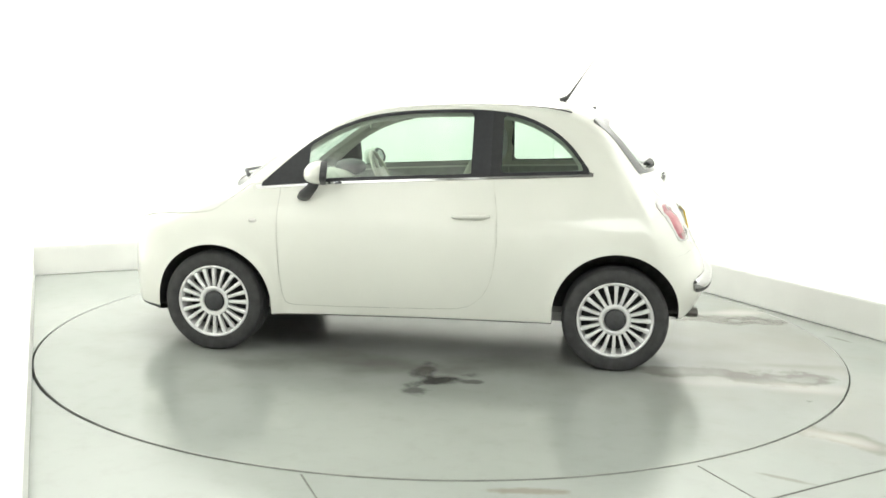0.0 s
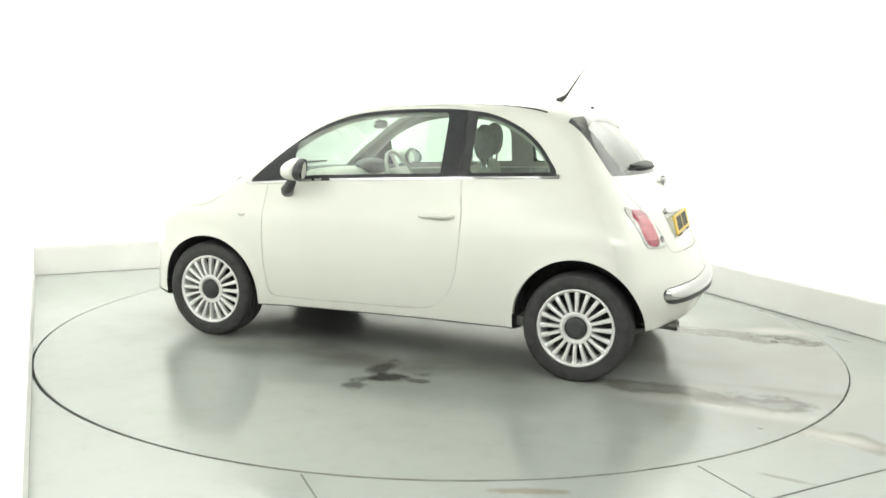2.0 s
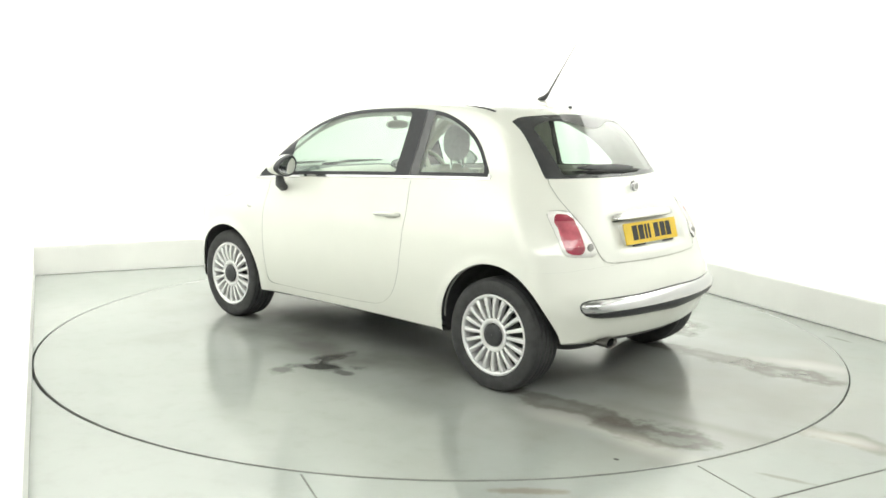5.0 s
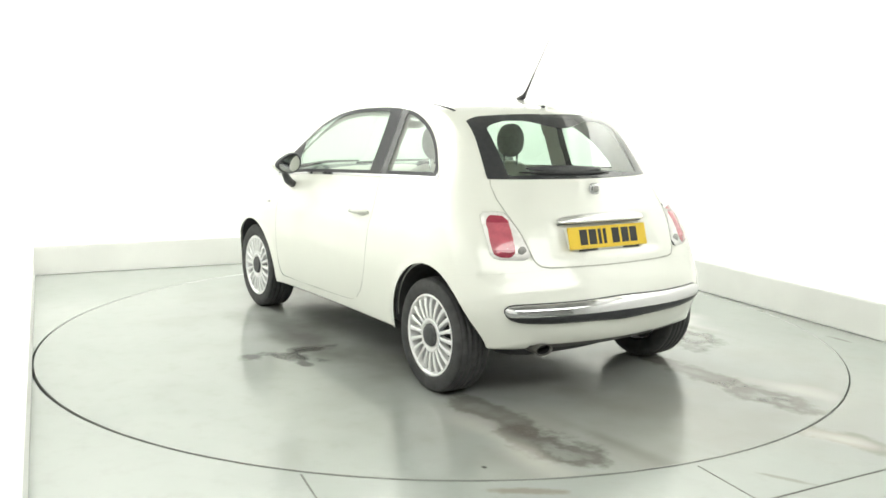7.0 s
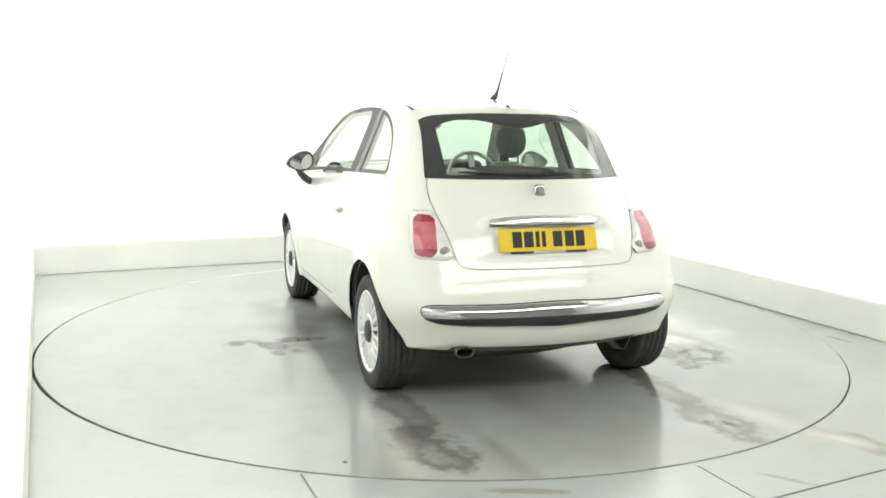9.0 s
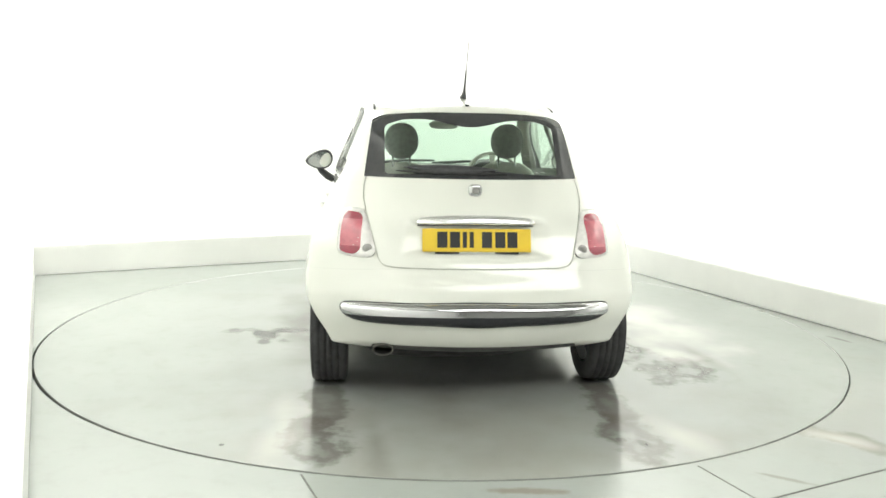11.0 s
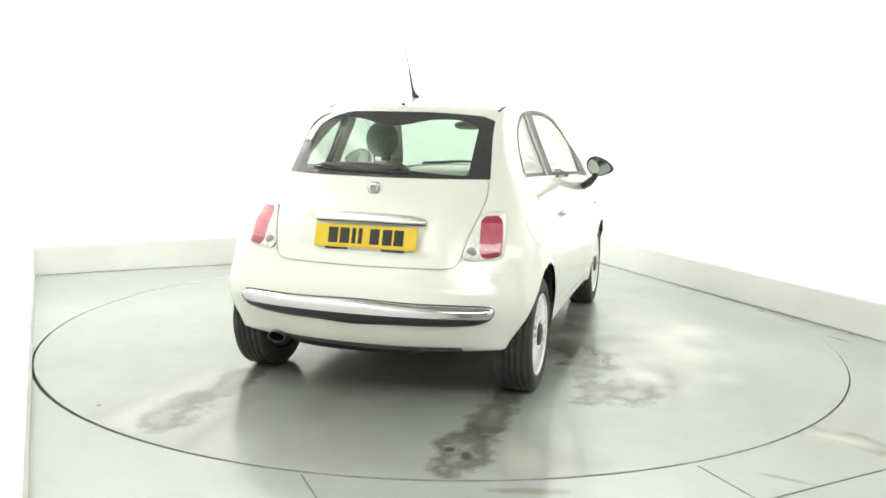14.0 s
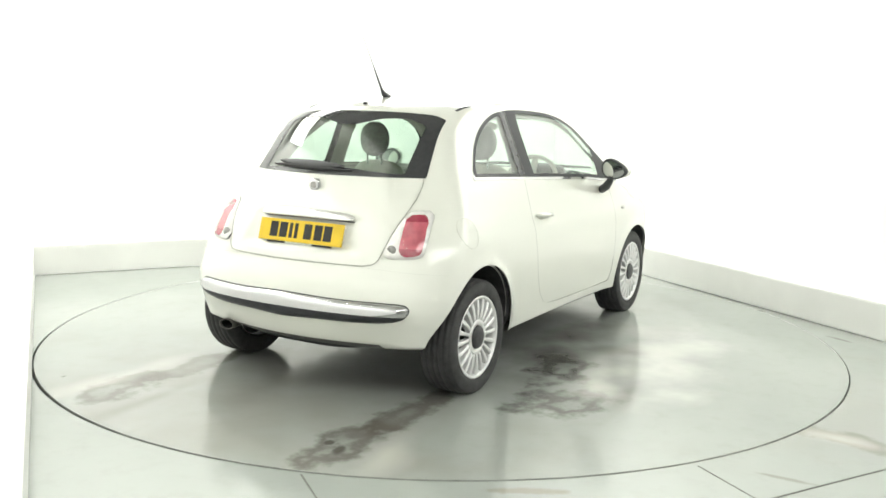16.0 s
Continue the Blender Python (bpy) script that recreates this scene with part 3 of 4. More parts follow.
def build_body():
    s = body_skin()
    _, s = split(s, arch_field(s))
    under, s = split(s, -s.N[:, 2] - 0.62 + np.where(s.V[:, 2] < np.where(s.V[:, 0] < -1.3, 0.275, 0.40), 0, -2))
    valance, s = split(s, np.minimum.reduce([0.298 - s.V[:, 2], 0.50 - s.V[:, 1], -1.42 - s.V[:, 0]]))
    lip, s = split(s, np.minimum(s.V[:, 0] - 1.40, 0.243 - s.V[:, 2]))
    under = joined(under, valance)
    dlo, s = split(s, inside_by(xz(s), DLO_POLY))
    belt_f = lambda q: np.where(q.V[:, 2] < 1.1, 0.013 - line_distance(xz(q), BELT)[0], -1)
    belt, s = split(s, belt_f(s))
    screen, s = split(s, windscreen_field(s))
    rear, s = split(s, rear_window_field(s))
    behind = lambda q, poly: np.where(q.V[:, 0] < -1.0, inside_by(yz(q), poly), -1)
    lamp, s = split(s, behind(s, LAMP))
    lamp_gap, s = split(s, behind(s, LAMP) + 0.003)
    bar, s = split(s, behind(s, BAR))
    bar_gap, s = split(s, behind(s, BAR) + 0.004)
    gate, gate_gap, s = cut_gap(s, lambda q: behind(q, TAILGATE), 0.0025)
    door, door_gap, s = cut_gap(s, lambda q: inside_by(xz(q), DOOR), 0.002)
    hood_field = lambda q: np.where(q.V[:, 0] > 0.90, np.minimum(q.V[:, 2] - np.interp(q.V[:, 0], HOOD_LINE[:, 0], HOOD_LINE[:, 1]), 1.76 - q.V[:, 0]), -1)
    hood, hood_gap, s = cut_gap(s, hood_field, 0.0022)
    bumper_field = lambda q: np.minimum(np.minimum(-1.235 - q.V[:, 0], 0.685 - 0.06 * q.V[:, 1] - q.V[:, 2]), q.V[:, 2] - 0.1)
    bumper, bumper_gap, s = cut_gap(s, bumper_field, 0.0007)

    both = lambda q: joined(q, mirrored(q))
    body = skin_part("body", both(s), PAINT, car, "cream-white painted steel body shell")
    skin_part("underbody", both(under), UNDERSIDE, car, "dark underbody")
    for q in (lip, mirrored(lip)):
        skin_part("front_lip", q, PLASTIC, car, "black front bumper lip")
    hood_ob = skin_part("bonnet", both(hood), PAINT, car)
    for q, fill in ((lamp_gap, GAP), (bumper_gap, PAINT)):
        skin_part("panel_gap", pushed(q, -0.002), fill, body)
        skin_part("panel_gap", pushed(mirrored(q), -0.002), fill, body)
    for q in (hood_gap, mirrored(hood_gap)):
        skin_part("panel_gap", pushed(q, -0.004), GAP, hood_ob)
    skin_part("rear_bumper", both(bumper), PAINT, car)
    tail = skin_part("tailgate", both(gate), PAINT, car, "cream-white tailgate with wide dark-framed window")
    skin_part("panel_gap", both(pushed(gate_gap, -0.005)), GAP_DARK, tail)
    skin_part("windscreen", both(pushed(screen, -0.003)), GLASS, car, "green-tinted windscreen").visible_shadow = False
    g, frame_skin = split(rear, rear_glass_field(rear))
    skin_part("window_frame", both(pushed(frame_skin, 0.002)), FRIT, tail, "gloss black window surround")
    skin_part("rear_window", both(g), GLASS, tail, "green-tinted rear window").visible_shadow = False
    # chrome bar across the bumper: bulged over its outline, black along its foot
    b = both(bar)
    depth = inside_by(np.abs(b.V[:, [1, 2]]), BAR)
    b = pushed(b, 0.036 * np.sqrt(np.clip(1 - (1 - np.clip(depth / 0.046, 0, 1)) ** 2, 0, 1)))
    skin_part("bar_seat", both(pushed(bar_gap, -0.002)), BLACK, car)
    foot, top_bar = split(b, 0.460 - b.V[:, 2] - 0.02 * np.abs(b.V[:, 1]) ** 2)
    bar_ob = skin_part("bumper_bar", top_bar, CHROME, car, "chrome bumper bar", False)
    skin_part("bumper_insert", foot, BLACK, bar_ob, "black rubber insert", False)

    for side in (1, -1):
        w = (lambda q: q) if side > 0 else mirrored
        d = skin_part("door", w(door), PAINT, car, "cream-white door")
        DOORS[side] = d
        skin_part("panel_gap", w(pushed(door_gap, -0.0035)), GAP, d)
        skin_part("belt_trim", w(pushed(belt, 0.004)), CHROME, car, "thin chrome waistline trim")
        inner = lambda q: inside_by(xz(q), DLO_POLY) - 0.02
        x, z = dlo.V[:, 0], dlo.V[:, 2]
        fd = np.minimum.reduce([inner(dlo), x + 0.318, 0.60 - x, z - 0.99])
        gd, rest = split(dlo, fd)
        fq = np.minimum(inner(rest), -0.485 - rest.V[:, 0])
        gq, rest = split(rest, fq)
        pillar, rest = split(rest, np.minimum(-0.425 - rest.V[:, 0], rest.V[:, 0] + 0.487))
        skin_part("window_frame", w(pushed(rest, 0.002)), BLACK, car, "black window surround and pillar")
        skin_part("pillar_cover", w(pushed(pillar, 0.001)), FRIT, car, "glossy black pillar cover")
        skin_part("door_window", w(pushed(gd, -0.004)), GLASS, d, "green-tinted door glass").visible_shadow = False
        skin_part("quarter_window", w(pushed(gq, -0.003)), GLASS, car, "green-tinted quarter glass").visible_shadow = False
        lens = w(lamp)
        edge = inside_by(np.abs(lens.V[:, [1, 2]]), LAMP)
        lens = pushed(lens, 0.012 * np.sqrt(np.clip(edge / 0.015, 0, 1)))
        a, b2 = split(lens, inside_by(np.abs(lens.V[:, [1, 2]]), LAMP_RED))
        lamp_ob = skin_part("tail_lamp", b2, LENS_CLEAR, car, "tail lamp with pale bezel", False)
        TAIL_LAMPS[side] = lamp_ob
        low, a = split(a, 0.757 - a.V[:, 2])
        high, a = split(a, a.V[:, 2] - 0.878)
        skin_part("red_lens", a, LENS_RED, lamp_ob, "red brake light lens", False)
        for band in (low, high):
            skin_part("lens_band", band, LENS_DEEP, lamp_ob, "deeper red lens band", False)
    inside_skin = joined(s, door, gate, dlo_frame(dlo))
    lined, _ = split(inside_skin, np.minimum(inside_skin.V[:, 2] - 0.32, 0.98 - inside_skin.V[:, 0]))
    head, doors = split(pushed(lined, -0.035), pushed(lined, -0.035).V[:, 2] - 1.03)
    skin_part("headliner", both(head), HEADLINER, car, "pale fabric headliner")
    for q in (doors, mirrored(doors)):
        skin_part("side_lining", q, LINING, car, "pale interior side lining")


def dlo_frame(dlo):
    x, z = dlo.V[:, 0], dlo.V[:, 2]
    f = inside_by(xz(dlo), DLO_POLY) - 0.03
    keep, _ = split(dlo, -np.where((x < -0.33) & (x > -0.47), -1, f))
    return keep


build_body()


# ---- wheels ----
def build_spoke():
    bm, prev = bmesh.new(), None
    for r, half, y in ((0.060, 0.0085, 0.070), (0.10, 0.0085, 0.083), (0.15, 0.0095, 0.085), (0.192, 0.0125, 0.080)):
        ringv = [bm.verts.new((r, yy, zz)) for yy, zz in ((y - 0.03, -half), (y - 0.004, -half), (y, -half * 0.5), (y, half * 0.5), (y - 0.004, half), (y - 0.03, half))]
        if prev:
            for i in range(6):
                bm.faces.new((prev[i], prev[(i + 1) % 6], ringv[(i + 1) % 6], ringv[i]))
        prev = ringv
    bmesh.ops.recalc_face_normals(bm, faces=bm.faces)
    me = bpy.data.meshes.new("spoke")
    bm.to_mesh(me)
    bm.free()
    me.materials.append(ALLOY)
    return me


spoke_mesh = build_spoke()


def build_wheel(m, side):
    wheel = new("wheel")
    wheel.parent = car
    wheel.matrix_basis = m
    w = 0.0925
    tread = []
    for y in (-0.062, -0.030, 0.0, 0.030, 0.062):
        tread += [(0.2905 if abs(y) < 0.05 else 0.288, y - 0.012), (0.2905 if abs(y) < 0.05 else 0.288, y + 0.010), (0.283, y + 0.012), (0.283, y + 0.016)]
    tread = [(r, min(y, 0.078)) for r, y in tread]
    prof = [(0.196, -0.080), (0.21, -0.088), (0.245, -w), (0.272, -0.088), (0.284, -0.079)] + tread + [(0.284, 0.080), (0.272, 0.088), (0.245, w), (0.222, 0.090), (0.209, 0.086), (0.204, 0.078)]
    part("tyre", lathe(prof, 64), RUBBER, wheel, "black tyre")
    bm = lathe([(0.188, -0.08), (0.188, 0.05), (0.196, 0.068), (0.207, 0.080), (0.2085, 0.085), (0.203, 0.088), (0.194, 0.083), (0.190, 0.070), (0.184, 0.045)], 64)
    part("rim", bm, ALLOY, wheel, "silver multi-spoke alloy rim")
    for k in range(20):
        spoke = bpy.data.objects.new("spoke", spoke_mesh)
        scene.collection.objects.link(spoke)
        spoke.parent = wheel
        spoke.matrix_basis = Matrix.Rotation(2 * math.pi * k / 20, 4, "Y")
    part("hub", lathe([(0.001, 0.060), (0.055, 0.062), (0.078, 0.070), (0.088, 0.078), (0.084, 0.082), (0.062, 0.081), (0.058, 0.06)], 40), ALLOY, wheel, "silver hub ring")
    part("hub_cap", lathe([(0.058, 0.06), (0.057, 0.083), (0.052, 0.090), (0.03, 0.094), (0.001, 0.095)], 40), PLASTIC, wheel, "black hub cap")
    part("brake_disc", lathe([(0.001, 0.0), (0.125, 0.0), (0.13, 0.008), (0.13, 0.02), (0.001, 0.024)], 40), BRAKE, wheel, "dark brake disc")
    part("backing", lathe([(0.001, -0.03), (0.187, -0.03)], 40), WELL, wheel)
    return wheel


for x, z in ((1.139, 0.287), (-1.135, 0.288)):
    for side in (1, -1):
        build_wheel(pose(x, 0.705 * side, z, 0, 0, 0 if side > 0 else 180), side)
        zc, r, xc = (0.283, 0.352, 1.135) if x > 0 else (0.308, 0.358, -1.135)
        bm = bmesh.new()
        rows = []
        wx = np.concatenate([[xc + r], xc + r * np.cos(np.linspace(0, math.pi, 25)), [xc - r]])
        wz = np.concatenate([[0.24], zc + r * np.sin(np.linspace(0, math.pi, 25)), [0.24 if x > 0 else 0.30]])
        outer = half_width(wx, wz) - 0.012
        for k in (0.0, 0.4, 0.75, 1.0):
            rows.append([bm.verts.new((a, side * (0.50 + k * max(0.01, o - 0.50)), c)) for a, c, o in zip(wx, wz, outer)])
        for a, b in zip(rows, rows[1:]):
            for i in range(len(a) - 1):
                bm.faces.new((a[i], a[i + 1], b[i + 1], b[i]))
        bm.faces.new(rows[0])
        part("wheel_arch_liner", bm, WELL, car, "black wheel arch liner")


# ---- fittings outside ----
def rear_x(y, z):
    """Where the tail's skin lies at that width and height."""
    xs = np.linspace(-1.70, -0.9, 400)
    inside = inside_by(np.stack([xs, np.full(400, z)], 1), SIL) > 0
    w = np.where(inside, half_width(xs, np.full(400, z)), 0)
    return float(xs[np.argmax(w >= y)])


def build_mirror(side):
    c = Vector((0.51 if side > 0 else 0.545, 0.838 if side > 0 else -0.868, 1.043))
    bm = ellipsoid((0, 0, 0), (0.074, 0.090, 0.060), 28, 18, 2.5)
    for v in bm.verts:
        if v.co.x < -0.02:
            v.co.x = -0.02 + (v.co.x + 0.02) * 0.35
        v.co.z = v.co.z * (1 - 0.30 * v.co.y * side / 0.09) - 0.10 * v.co.y * side
    bmesh.ops.translate(bm, vec=c, verts=bm.verts)
    shell = part("door_mirror", bm, PAINT, car, "cream-white door mirror with black stalk")
    # black rim and the glass, turned a little to the car and down
    face = Matrix.Translation(c + Vector((-0.022, 0, 0))) @ Matrix.Rotation(math.radians(14 * side), 4, "Z") @ Matrix.Rotation(math.radians(-5), 4, "Y")

    def disc(profile, name, mat, label):
        bm = lathe(profile, 36)
        for v in bm.verts:
            y, x, z = v.co.x * 0.089, -v.co.y, v.co.z * 0.060
            v.co = face @ Vector((x, y, z * (1 - 0.30 * y * side / 0.09) - 0.10 * y * side))
        part(name, bm, mat, shell, label)

    disc([(0.97, -0.012), (1.04, 0.0), (1.05, 0.014), (0.99, 0.026), (0.90, 0.026), (0.87, 0.018)], "mirror_rim", PLASTIC, "black mirror rim")
    disc([(0.001, 0.019), (0.5, 0.019), (0.89, 0.019)], "mirror_glass", MIRROR, "mirror glass")
    stalk = tube([(0.60, 0.745 * side, 0.90), (0.585, 0.785 * side, 0.925), (0.555, 0.825 * side, 0.965), (0.54, 0.845 * side, 1.0)], [0.025, 0.026, 0.021, 0.017], 14)
    for v in stalk.verts:
        v.co.x = 0.57 + (v.co.x - 0.57) * 1.55
    part("stalk", stalk, PLASTIC, shell, "black plastic stalk")


def build_handle(side):
    y = 0.772
    grip = tube([(-0.225, (y - 0.012) * side, 0.818), (-0.25, (y + 0.008) * side, 0.821), (-0.32, (y + 0.014) * side, 0.826), (-0.40, (y + 0.010) * side, 0.829), (-0.435, (y - 0.008) * side, 0.829)],
                [0.005, 0.010, 0.012, 0.012, 0.008], 12)
    part("door_handle", grip, PAINT, DOORS[side], "cream-white door handle")
    part("handle_recess", ellipsoid((-0.36, (y - 0.012) * side, 0.818), (0.06, 0.012, 0.018), 20, 10), GAP, DOORS[side])


def top_z(x, y):
    """Height of the roof's skin at that place."""
    zs = np.linspace(1.49, 1.2, 600)
    xs = np.full(600, x)
    inside = inside_by(np.stack([xs, zs], 1), SIL) > 0
    return float(zs[np.argmax(np.where(inside, half_width(xs, zs), 0) >= y)])


for side in (1, -1):
    build_mirror(side)
    run = [(x, 0.492 - 0.012 * (0.40 - x) / 1.26) for x in np.linspace(0.40, -0.86, 26)]
    line = [(x, side * y, top_z(x, y) - 0.001) for x, y in run]
    strip = part("roof_moulding", tube(line[:23], 0.0028, 8), GAP_DARK, car, "thin grey rubber roof moulding")
    part("moulding_end", tube(line[20:], [0.003, 0.004, 0.005, 0.007, 0.008, 0.007], 8), PLASTIC, strip, "dark end of the roof moulding")
    build_handle(side)
    part("side_repeater", ellipsoid((0.90, 0.798 * side, 0.765), (0.024, 0.01, 0.011), 16, 8), LENS_CLEAR, car, "clear oval side repeater")
    rx = rear_x(0.518, 0.748)
    part("reversing_lamp", ellipsoid((rx - 0.008, 0.518 * side, 0.748), (0.012, 0.025, 0.024), 20, 10), LENS_GREY, TAIL_LAMPS[side], "small grey round reversing lamp")
    loop = [(rear_x(0.594 + 0.034 * math.cos(w), 0.797 + 0.038 * math.sin(w)) - 0.011, side * (0.594 + 0.034 * math.cos(w)), 0.797 + 0.038 * math.sin(w)) for w in np.linspace(math.pi * 0.9, math.pi * 2.3, 20)]
    part("lens_ring", tube(loop, 0.0035, 6), LENS_CLEAR, TAIL_LAMPS[side], "pale ring in the lamp lens")
# fuel flap outline on one flank
loop = [(-1.228 + 0.072 * math.cos(w), 0.818 + 0.072 * math.sin(w)) for w in np.linspace(0, 2 * math.pi, 41)]
flap_y = half_width(np.array([q[0] for q in loop]), np.array([q[1] for q in loop]))
part("fuel_flap", tube([(x, -y + 0.0006, z) for (x, z), y in zip(loop, flap_y)], 0.0018, 6), GAP, car, "round fuel flap outline")

# aerial
aerial = part("aerial", tube([(-0.79, 0, 1.462), (-0.83, 0, 1.485), (-0.85, 0, 1.51), (-0.915, 0, 1.61)], [0.021, 0.0125, 0.0065, 0.0045], 10), PLASTIC, car, "raked black roof aerial")
part("aerial_tip", tube([(-0.915, 0, 1.61), (-1.025, 0, 1.775)], [0.0032, 0.0024], 6), STEEL, aerial, "thin grey aerial whip")
part("washer_jet", ellipsoid((-1.0, 0.0, 1.428), (0.012, 0.012, 0.008), 12, 8), PLASTIC, car, "black washer jet")
# number plate with plain bars for its characters, tilted with the tailgate
PLATE = pose(-1.547, 0, 0.795, 0, 16, 0)


def on_plate(name, y0, y1, z0, z1, x0, x1, mat, parent, label="", bevel=0.0):
    bm = box_bm(x0, x1, y0, y1, z0, z1, bevel=bevel)
    bmesh.ops.transform(bm, matrix=PLATE, verts=bm.verts)
    return part(name, bm, mat, parent, label, False)


plate = on_plate("number_plate", -0.26, 0.26, -0.0555, 0.0555, -0.004, 0.004, YELLOW, car, "yellow plate with plain black bars", 0.002)
for y in (0.165, 0.105, 0.058, 0.025, -0.048, -0.112, -0.170):
    half = 0.010 if y in (0.058, 0.025) else 0.024
    on_plate("plate_bar", y - half, y + half, -0.036, 0.040, -0.0055, -0.003, INK, plate)
for y0, y1, fill in ((0.085, 0.20, INK), (-0.085, 0.083, GAP_DARK), (-0.20, -0.087, INK)):
    on_plate("plate_caption", y0, y1, -0.065, -0.0565, -0.006, 0.004, fill, plate, "thin strip under the plate")
on_plate("plate_backing", -0.25, 0.25, -0.05, 0.05, 0.004, 0.035, PAINT, plate)
# chrome grip above the plate
grip_bm = ellipsoid((0, 0, 0), (0.028, 0.300, 0.021), 48, 20, 3.6)
for v in grip_bm.verts:
    y, k = v.co.y, (v.co.z + 0.021) / 0.042
    v.co.y = y * (1 - 0.10 * k)
    v.co.x += -1.527 + 0.34 * y * y + 0.016 * k
    v.co.z += 0.889 - 0.10 * y * y
grip = part("tailgate_grip", grip_bm, SATIN, car, "satin chrome tailgate grip")
lip_bm = tube([(-1.505 + 0.34 * y * y, y, 0.864 - 0.10 * y * y) for y in np.linspace(-0.285, 0.285, 15)], 0.004, 8)
part("grip_shadow_strip", lip_bm, PLASTIC, grip, "dark strip under the grip")
# round-cornered badge, drawn plain
badge = part("badge", ellipsoid((-1.432, 0, 1.022), (0.014, 0.033, 0.030), 24, 14, 3.2), CHROME, car, "plain chrome badge with dark centre")
part("badge_centre", ellipsoid((-1.4345, 0, 1.022), (0.0135, 0.021, 0.020), 24, 14, 3.2), LENS_GREY, badge)
# rear wiper
def wiper_bm(y0, y1, z0, z1, high, proud):
    """A slim curved slab lying against the rear window."""
    bm = bmesh.new()
    up, out = Vector((0.69, 0, 0.72)), Vector((-0.72, 0, 0.69))
    rings = []
    for k in np.linspace(0, 1, 17):
        y, z = y0 + (y1 - y0) * k, z0 + (z1 - z0) * k
        fat = (1 - abs(2 * k - 1) ** 2.2) * 0.9 + 0.1
        c = Vector((rear_x(abs(y), z), y, z)) + out * proud
        rings.append([bm.verts.new(c + up * (high * fat * math.cos(w)) + out * (0.011 * fat ** 0.5 * math.sin(w))) for w in np.linspace(0, 2 * math.pi, 12, endpoint=False)])
    for a, b in zip(rings, rings[1:]):
        for i in range(12):
            bm.faces.new((a[i], a[(i + 1) % 12], b[(i + 1) % 12], b[i]))
    bm.faces.new(rings[0])
    bm.faces.new(rings[-1][::-1])
    return bm


wiper = part("rear_wiper", wiper_bm(-0.12, 0.34, 1.106, 1.114, 0.025, 0.012), PLASTIC, car, "black rear wiper")
part("wiper_blade", wiper_bm(-0.17, 0.38, 1.090, 1.098, 0.010, 0.008), RUBBER, wiper, "black wiper blade")
# front wipers resting at the screen's foot
for y0, y1 in ((0.52, 0.0), (0.02, -0.5)):
    part("front_wiper", tube([(1.10 - 0.18 * abs(y0), y0, 0.985), (1.12, (y0 + y1) / 2, 1.005), (1.10 - 0.12 * abs(y1), y1, 1.01)], [0.014, 0.010, 0.006], 8), PLASTIC, car, "black front wiper")
# exhaust
def oval_pipe(profile):
    bm = lathe(profile, 28)
    for v in bm.verts:
        v.co = Vector((-1.612 - v.co.y, 0.442 + 1.4 * v.co.x, 0.279 + 0.78 * v.co.z))
    return bm


exhaust = part("exhaust_pipe", oval_pipe([(0.026, -0.34), (0.032, -0.10), (0.036, 0.0), (0.0345, 0.004), (0.031, 0.002), (0.0305, -0.02)]), STEEL, car, "dark steel oval exhaust tail pipe")
part("exhaust_mouth", oval_pipe([(0.0305, -0.012), (0.030, -0.16), (0.001, -0.16)]), GAP_BLACK, exhaust, "black pipe mouth")
part("silencer", ellipsoid((-1.30, 0.12, 0.25), (0.13, 0.42, 0.075), 24, 14, 3), BRAKE, car, "dark silencer box under the tail")
part("rear_axle", tube([(-1.15, 0.62, 0.28), (-1.10, 0.3, 0.26), (-1.10, -0.3, 0.26), (-1.15, -0.62, 0.28)], 0.035, 12), WELL, car, "dark rear axle beam")


# ---- inside the car ----
def build_seat(x, y):
    seat = new("seat")
    seat.parent = car
    seat["label"] = "ivory leather front seat with round grey headrest"
    lean = Matrix.Translation((x, y, 0.50)) @ Matrix.Rotation(math.radians(-12), 4, "Y")
    bm = ellipsoid((0, 0, 0.26), (0.075, 0.225, 0.34), 28, 18, 3.0)
    bmesh.ops.transform(bm, matrix=lean, verts=bm.verts)
    part("backrest", bm, IVORY, seat)
    bm = ellipsoid((0.26, 0, 0.0), (0.29, 0.235, 0.09), 24, 14, 3.2)
    bmesh.ops.translate(bm, vec=(x, y, 0.46), verts=bm.verts)
    part("cushion", bm, IVORY, seat)
    part("headrest", ellipsoid((x - 0.15, y, 1.215), (0.05, 0.099, 0.105), 28, 18, 2.2), GREY_CLOTH, seat, "round grey headrest")
    for k in (-1, 1):
        part("headrest_post", tube([(x - 0.15, y + 0.05 * k, 0.98), (x - 0.155, y + 0.05 * k, 1.13)], 0.006, 8), CHROME, seat)


build_seat(-0.295, 0.318)
build_seat(-0.14, -0.328)
part("rear_bench", ellipsoid((-0.92, 0, 0.75), (0.09, 0.50, 0.28), 32, 18, 4), GREY_CLOTH, car, "grey rear bench backrest")
part("rear_bench_cushion", ellipsoid((-0.70, 0, 0.55), (0.26, 0.50, 0.10), 32, 14, 4), IVORY, car)
part("parcel_shelf", box_bm(-1.27, -0.95, -0.44, 0.44, 0.985, 1.01, bevel=0.008), GREY_CLOTH, car, "dark grey parcel shelf")
part("dashboard", ellipsoid((0.74, 0, 0.86), (0.20, 0.66, 0.14), 36, 18, 3.4), IVORY, car, "pale dashboard")
part("dashboard_top", ellipsoid((0.82, 0, 0.955), (0.22, 0.60, 0.045), 36, 12, 3.0), PLASTIC, car, "dark dashboard top")
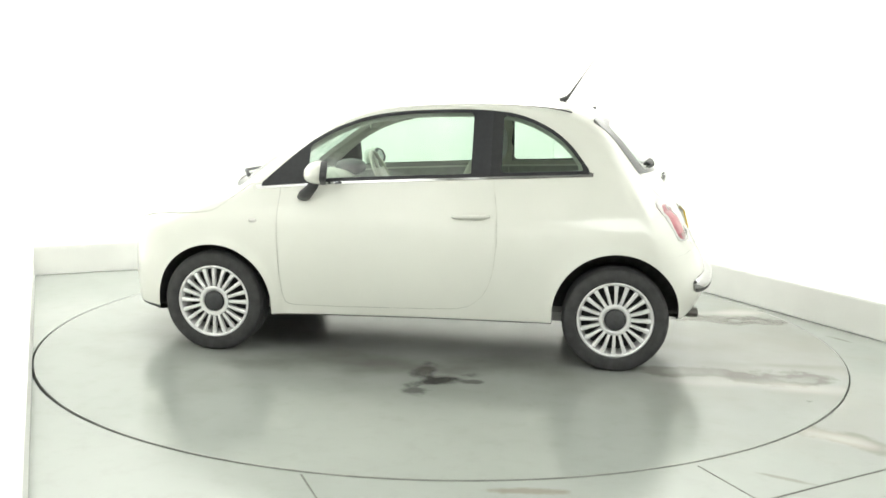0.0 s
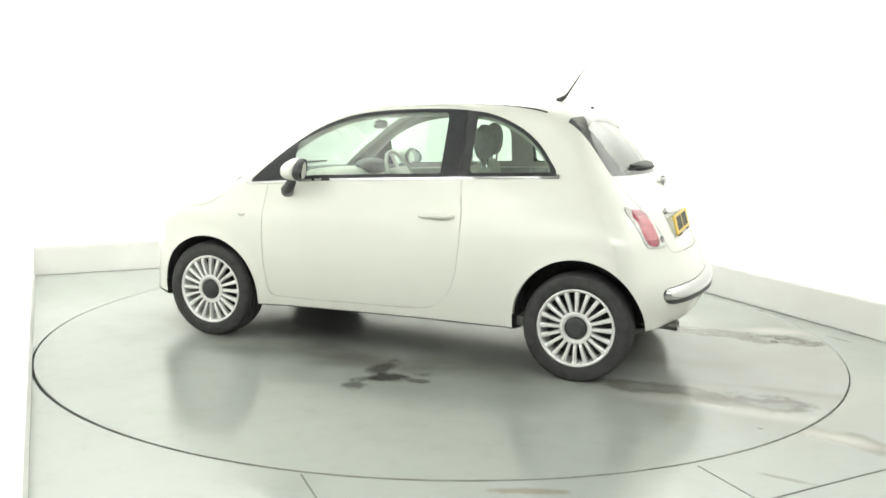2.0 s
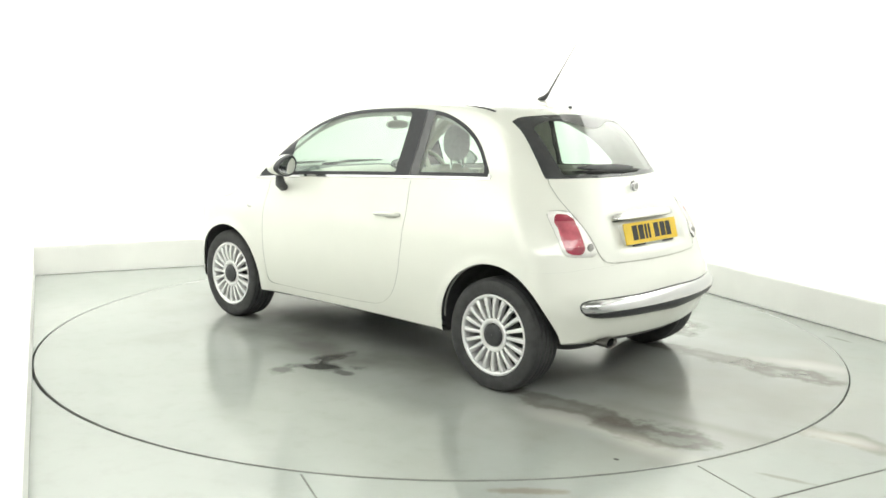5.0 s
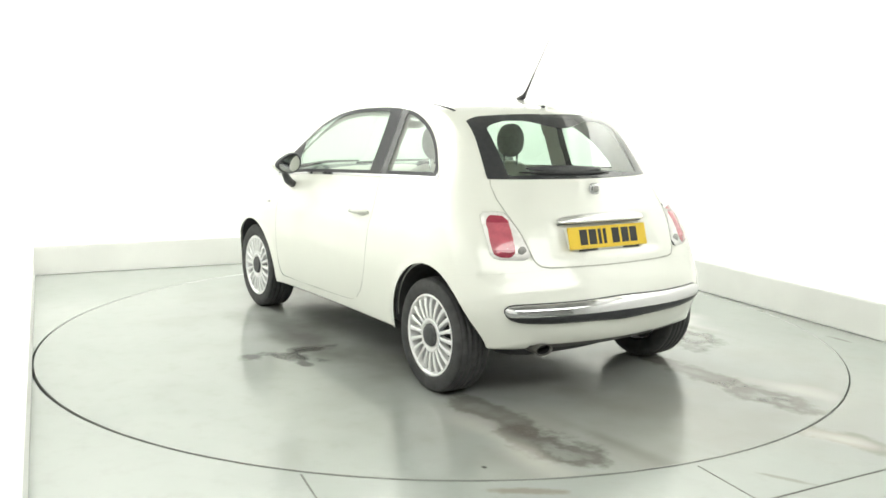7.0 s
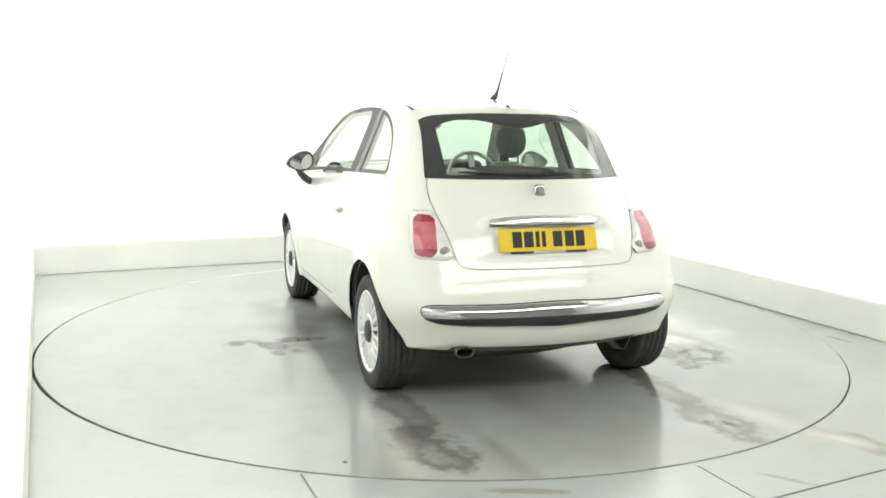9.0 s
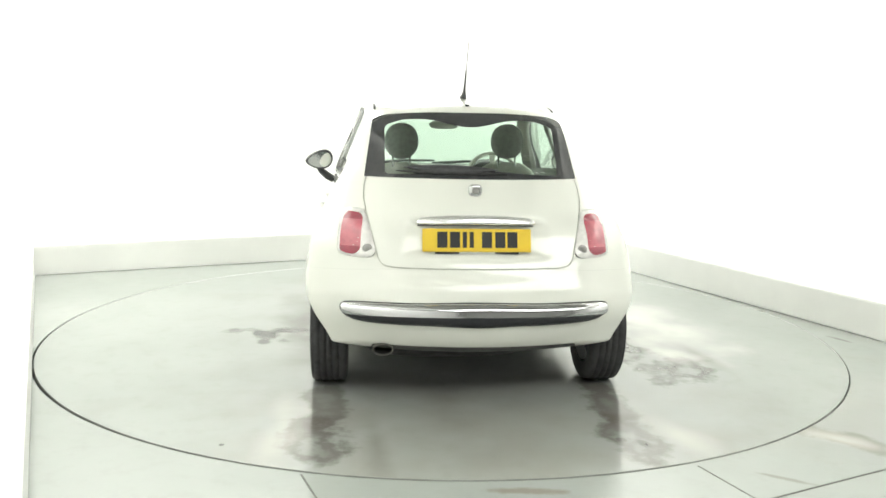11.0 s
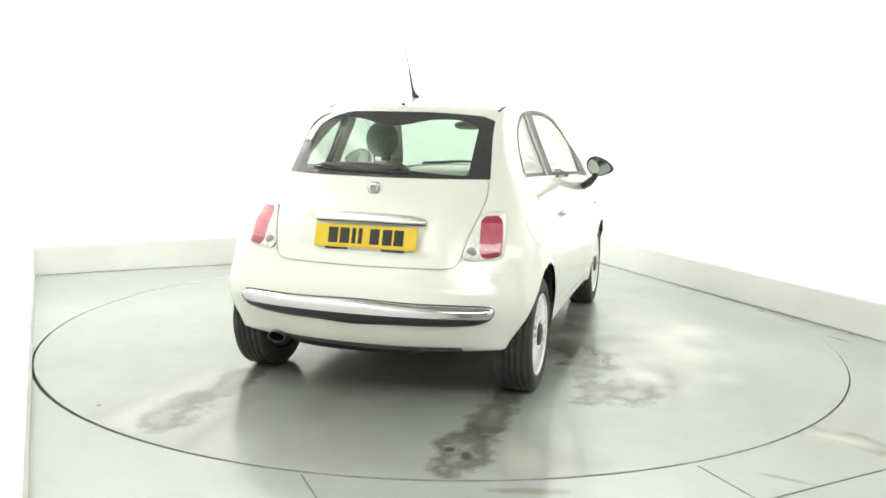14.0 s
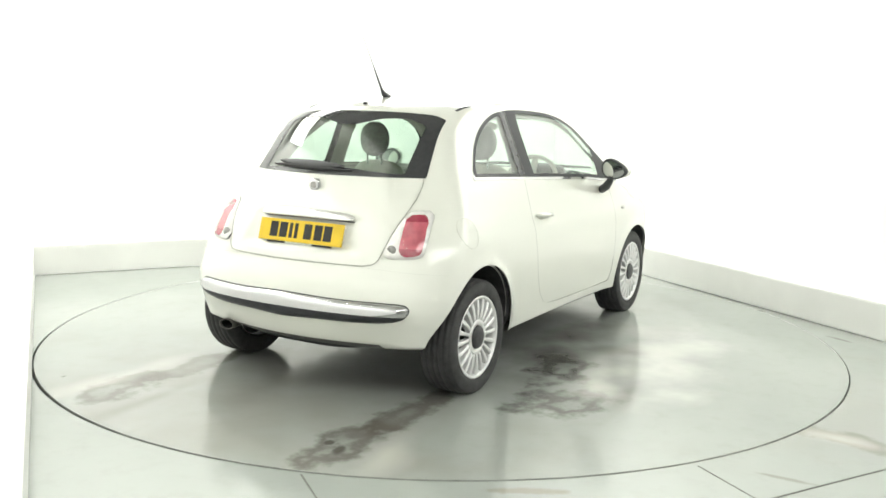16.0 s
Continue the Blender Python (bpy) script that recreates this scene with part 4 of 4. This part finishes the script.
part("instrument_hood", ellipsoid((0.60, -0.345, 1.0), (0.10, 0.14, 0.055), 24, 12, 2.4), PLASTIC, car, "dark instrument hood")
part("cabin_floor", box_bm(-1.30, 0.95, -0.66, 0.66, 0.24, 0.29), GREY_CLOTH, car, "dark carpet floor", False)
part("bulkhead", box_bm(0.94, 0.98, -0.66, 0.66, 0.24, 0.93), LINING, car, "", False)
wheel_bm = bmesh.new()
ring_pts = 40
wm = Matrix.Translation((0.38, -0.345, 0.945)) @ Matrix.Rotation(math.radians(-65), 4, "Y")
for i in range(ring_pts):
    w = 2 * math.pi * i / ring_pts
    for k in range(8):
        q = 2 * math.pi * k / 8
        wheel_bm.verts.new(wm @ Vector(((0.175 + 0.014 * math.cos(q)) * math.cos(w), (0.175 + 0.014 * math.cos(q)) * math.sin(w), 0.014 * math.sin(q))))
wheel_bm.verts.ensure_lookup_table()
for i in range(ring_pts):
    for k in range(8):
        wheel_bm.faces.new([wheel_bm.verts[a] for a in (i * 8 + k, ((i + 1) % ring_pts) * 8 + k, ((i + 1) % ring_pts) * 8 + (k + 1) % 8, i * 8 + (k + 1) % 8)])
add_box(wheel_bm, -0.17, 0.17, -0.02, 0.02, -0.008, 0.004, m=wm)
add_box(wheel_bm, -0.06, 0.06, -0.17, 0.17, -0.008, 0.004, m=wm)
part("steering_wheel", wheel_bm, IVORY, car, "ivory steering wheel")
inner_mirror = part("rear_view_mirror", ellipsoid((0.37, 0.0, 1.293), (0.016, 0.098, 0.027), 24, 12, 3), HEADLINER, car, "grey rear-view mirror")
part("mirror_stem", tube([(0.375, 0, 1.31), (0.41, 0, 1.355), (0.44, 0, 1.385)], 0.011, 8), LINING, inner_mirror)
for k in (1, -1):
    part("sun_visor", box_bm(0.28, 0.42, 0.10 if k > 0 else -0.46, 0.46 if k > 0 else -0.10, 1.345, 1.36, bevel=0.005), HEADLINER, car)


# ---- movement: the table turns at an even pace and carries the car ----
def motions():
    turn = [(0.5 * k, 172.75 - 7.055 * 0.5 * k) for k in range(33)]
    walk(table_ob, [(t, pose(0, 0, 0, 0, 0, a)) for t, a in turn])
    walk(car, [(t, pose(0, 0, 0, 0, 0, a) @ pose(0.09, -0.027, 0.0)) for t, a in turn])


motions()
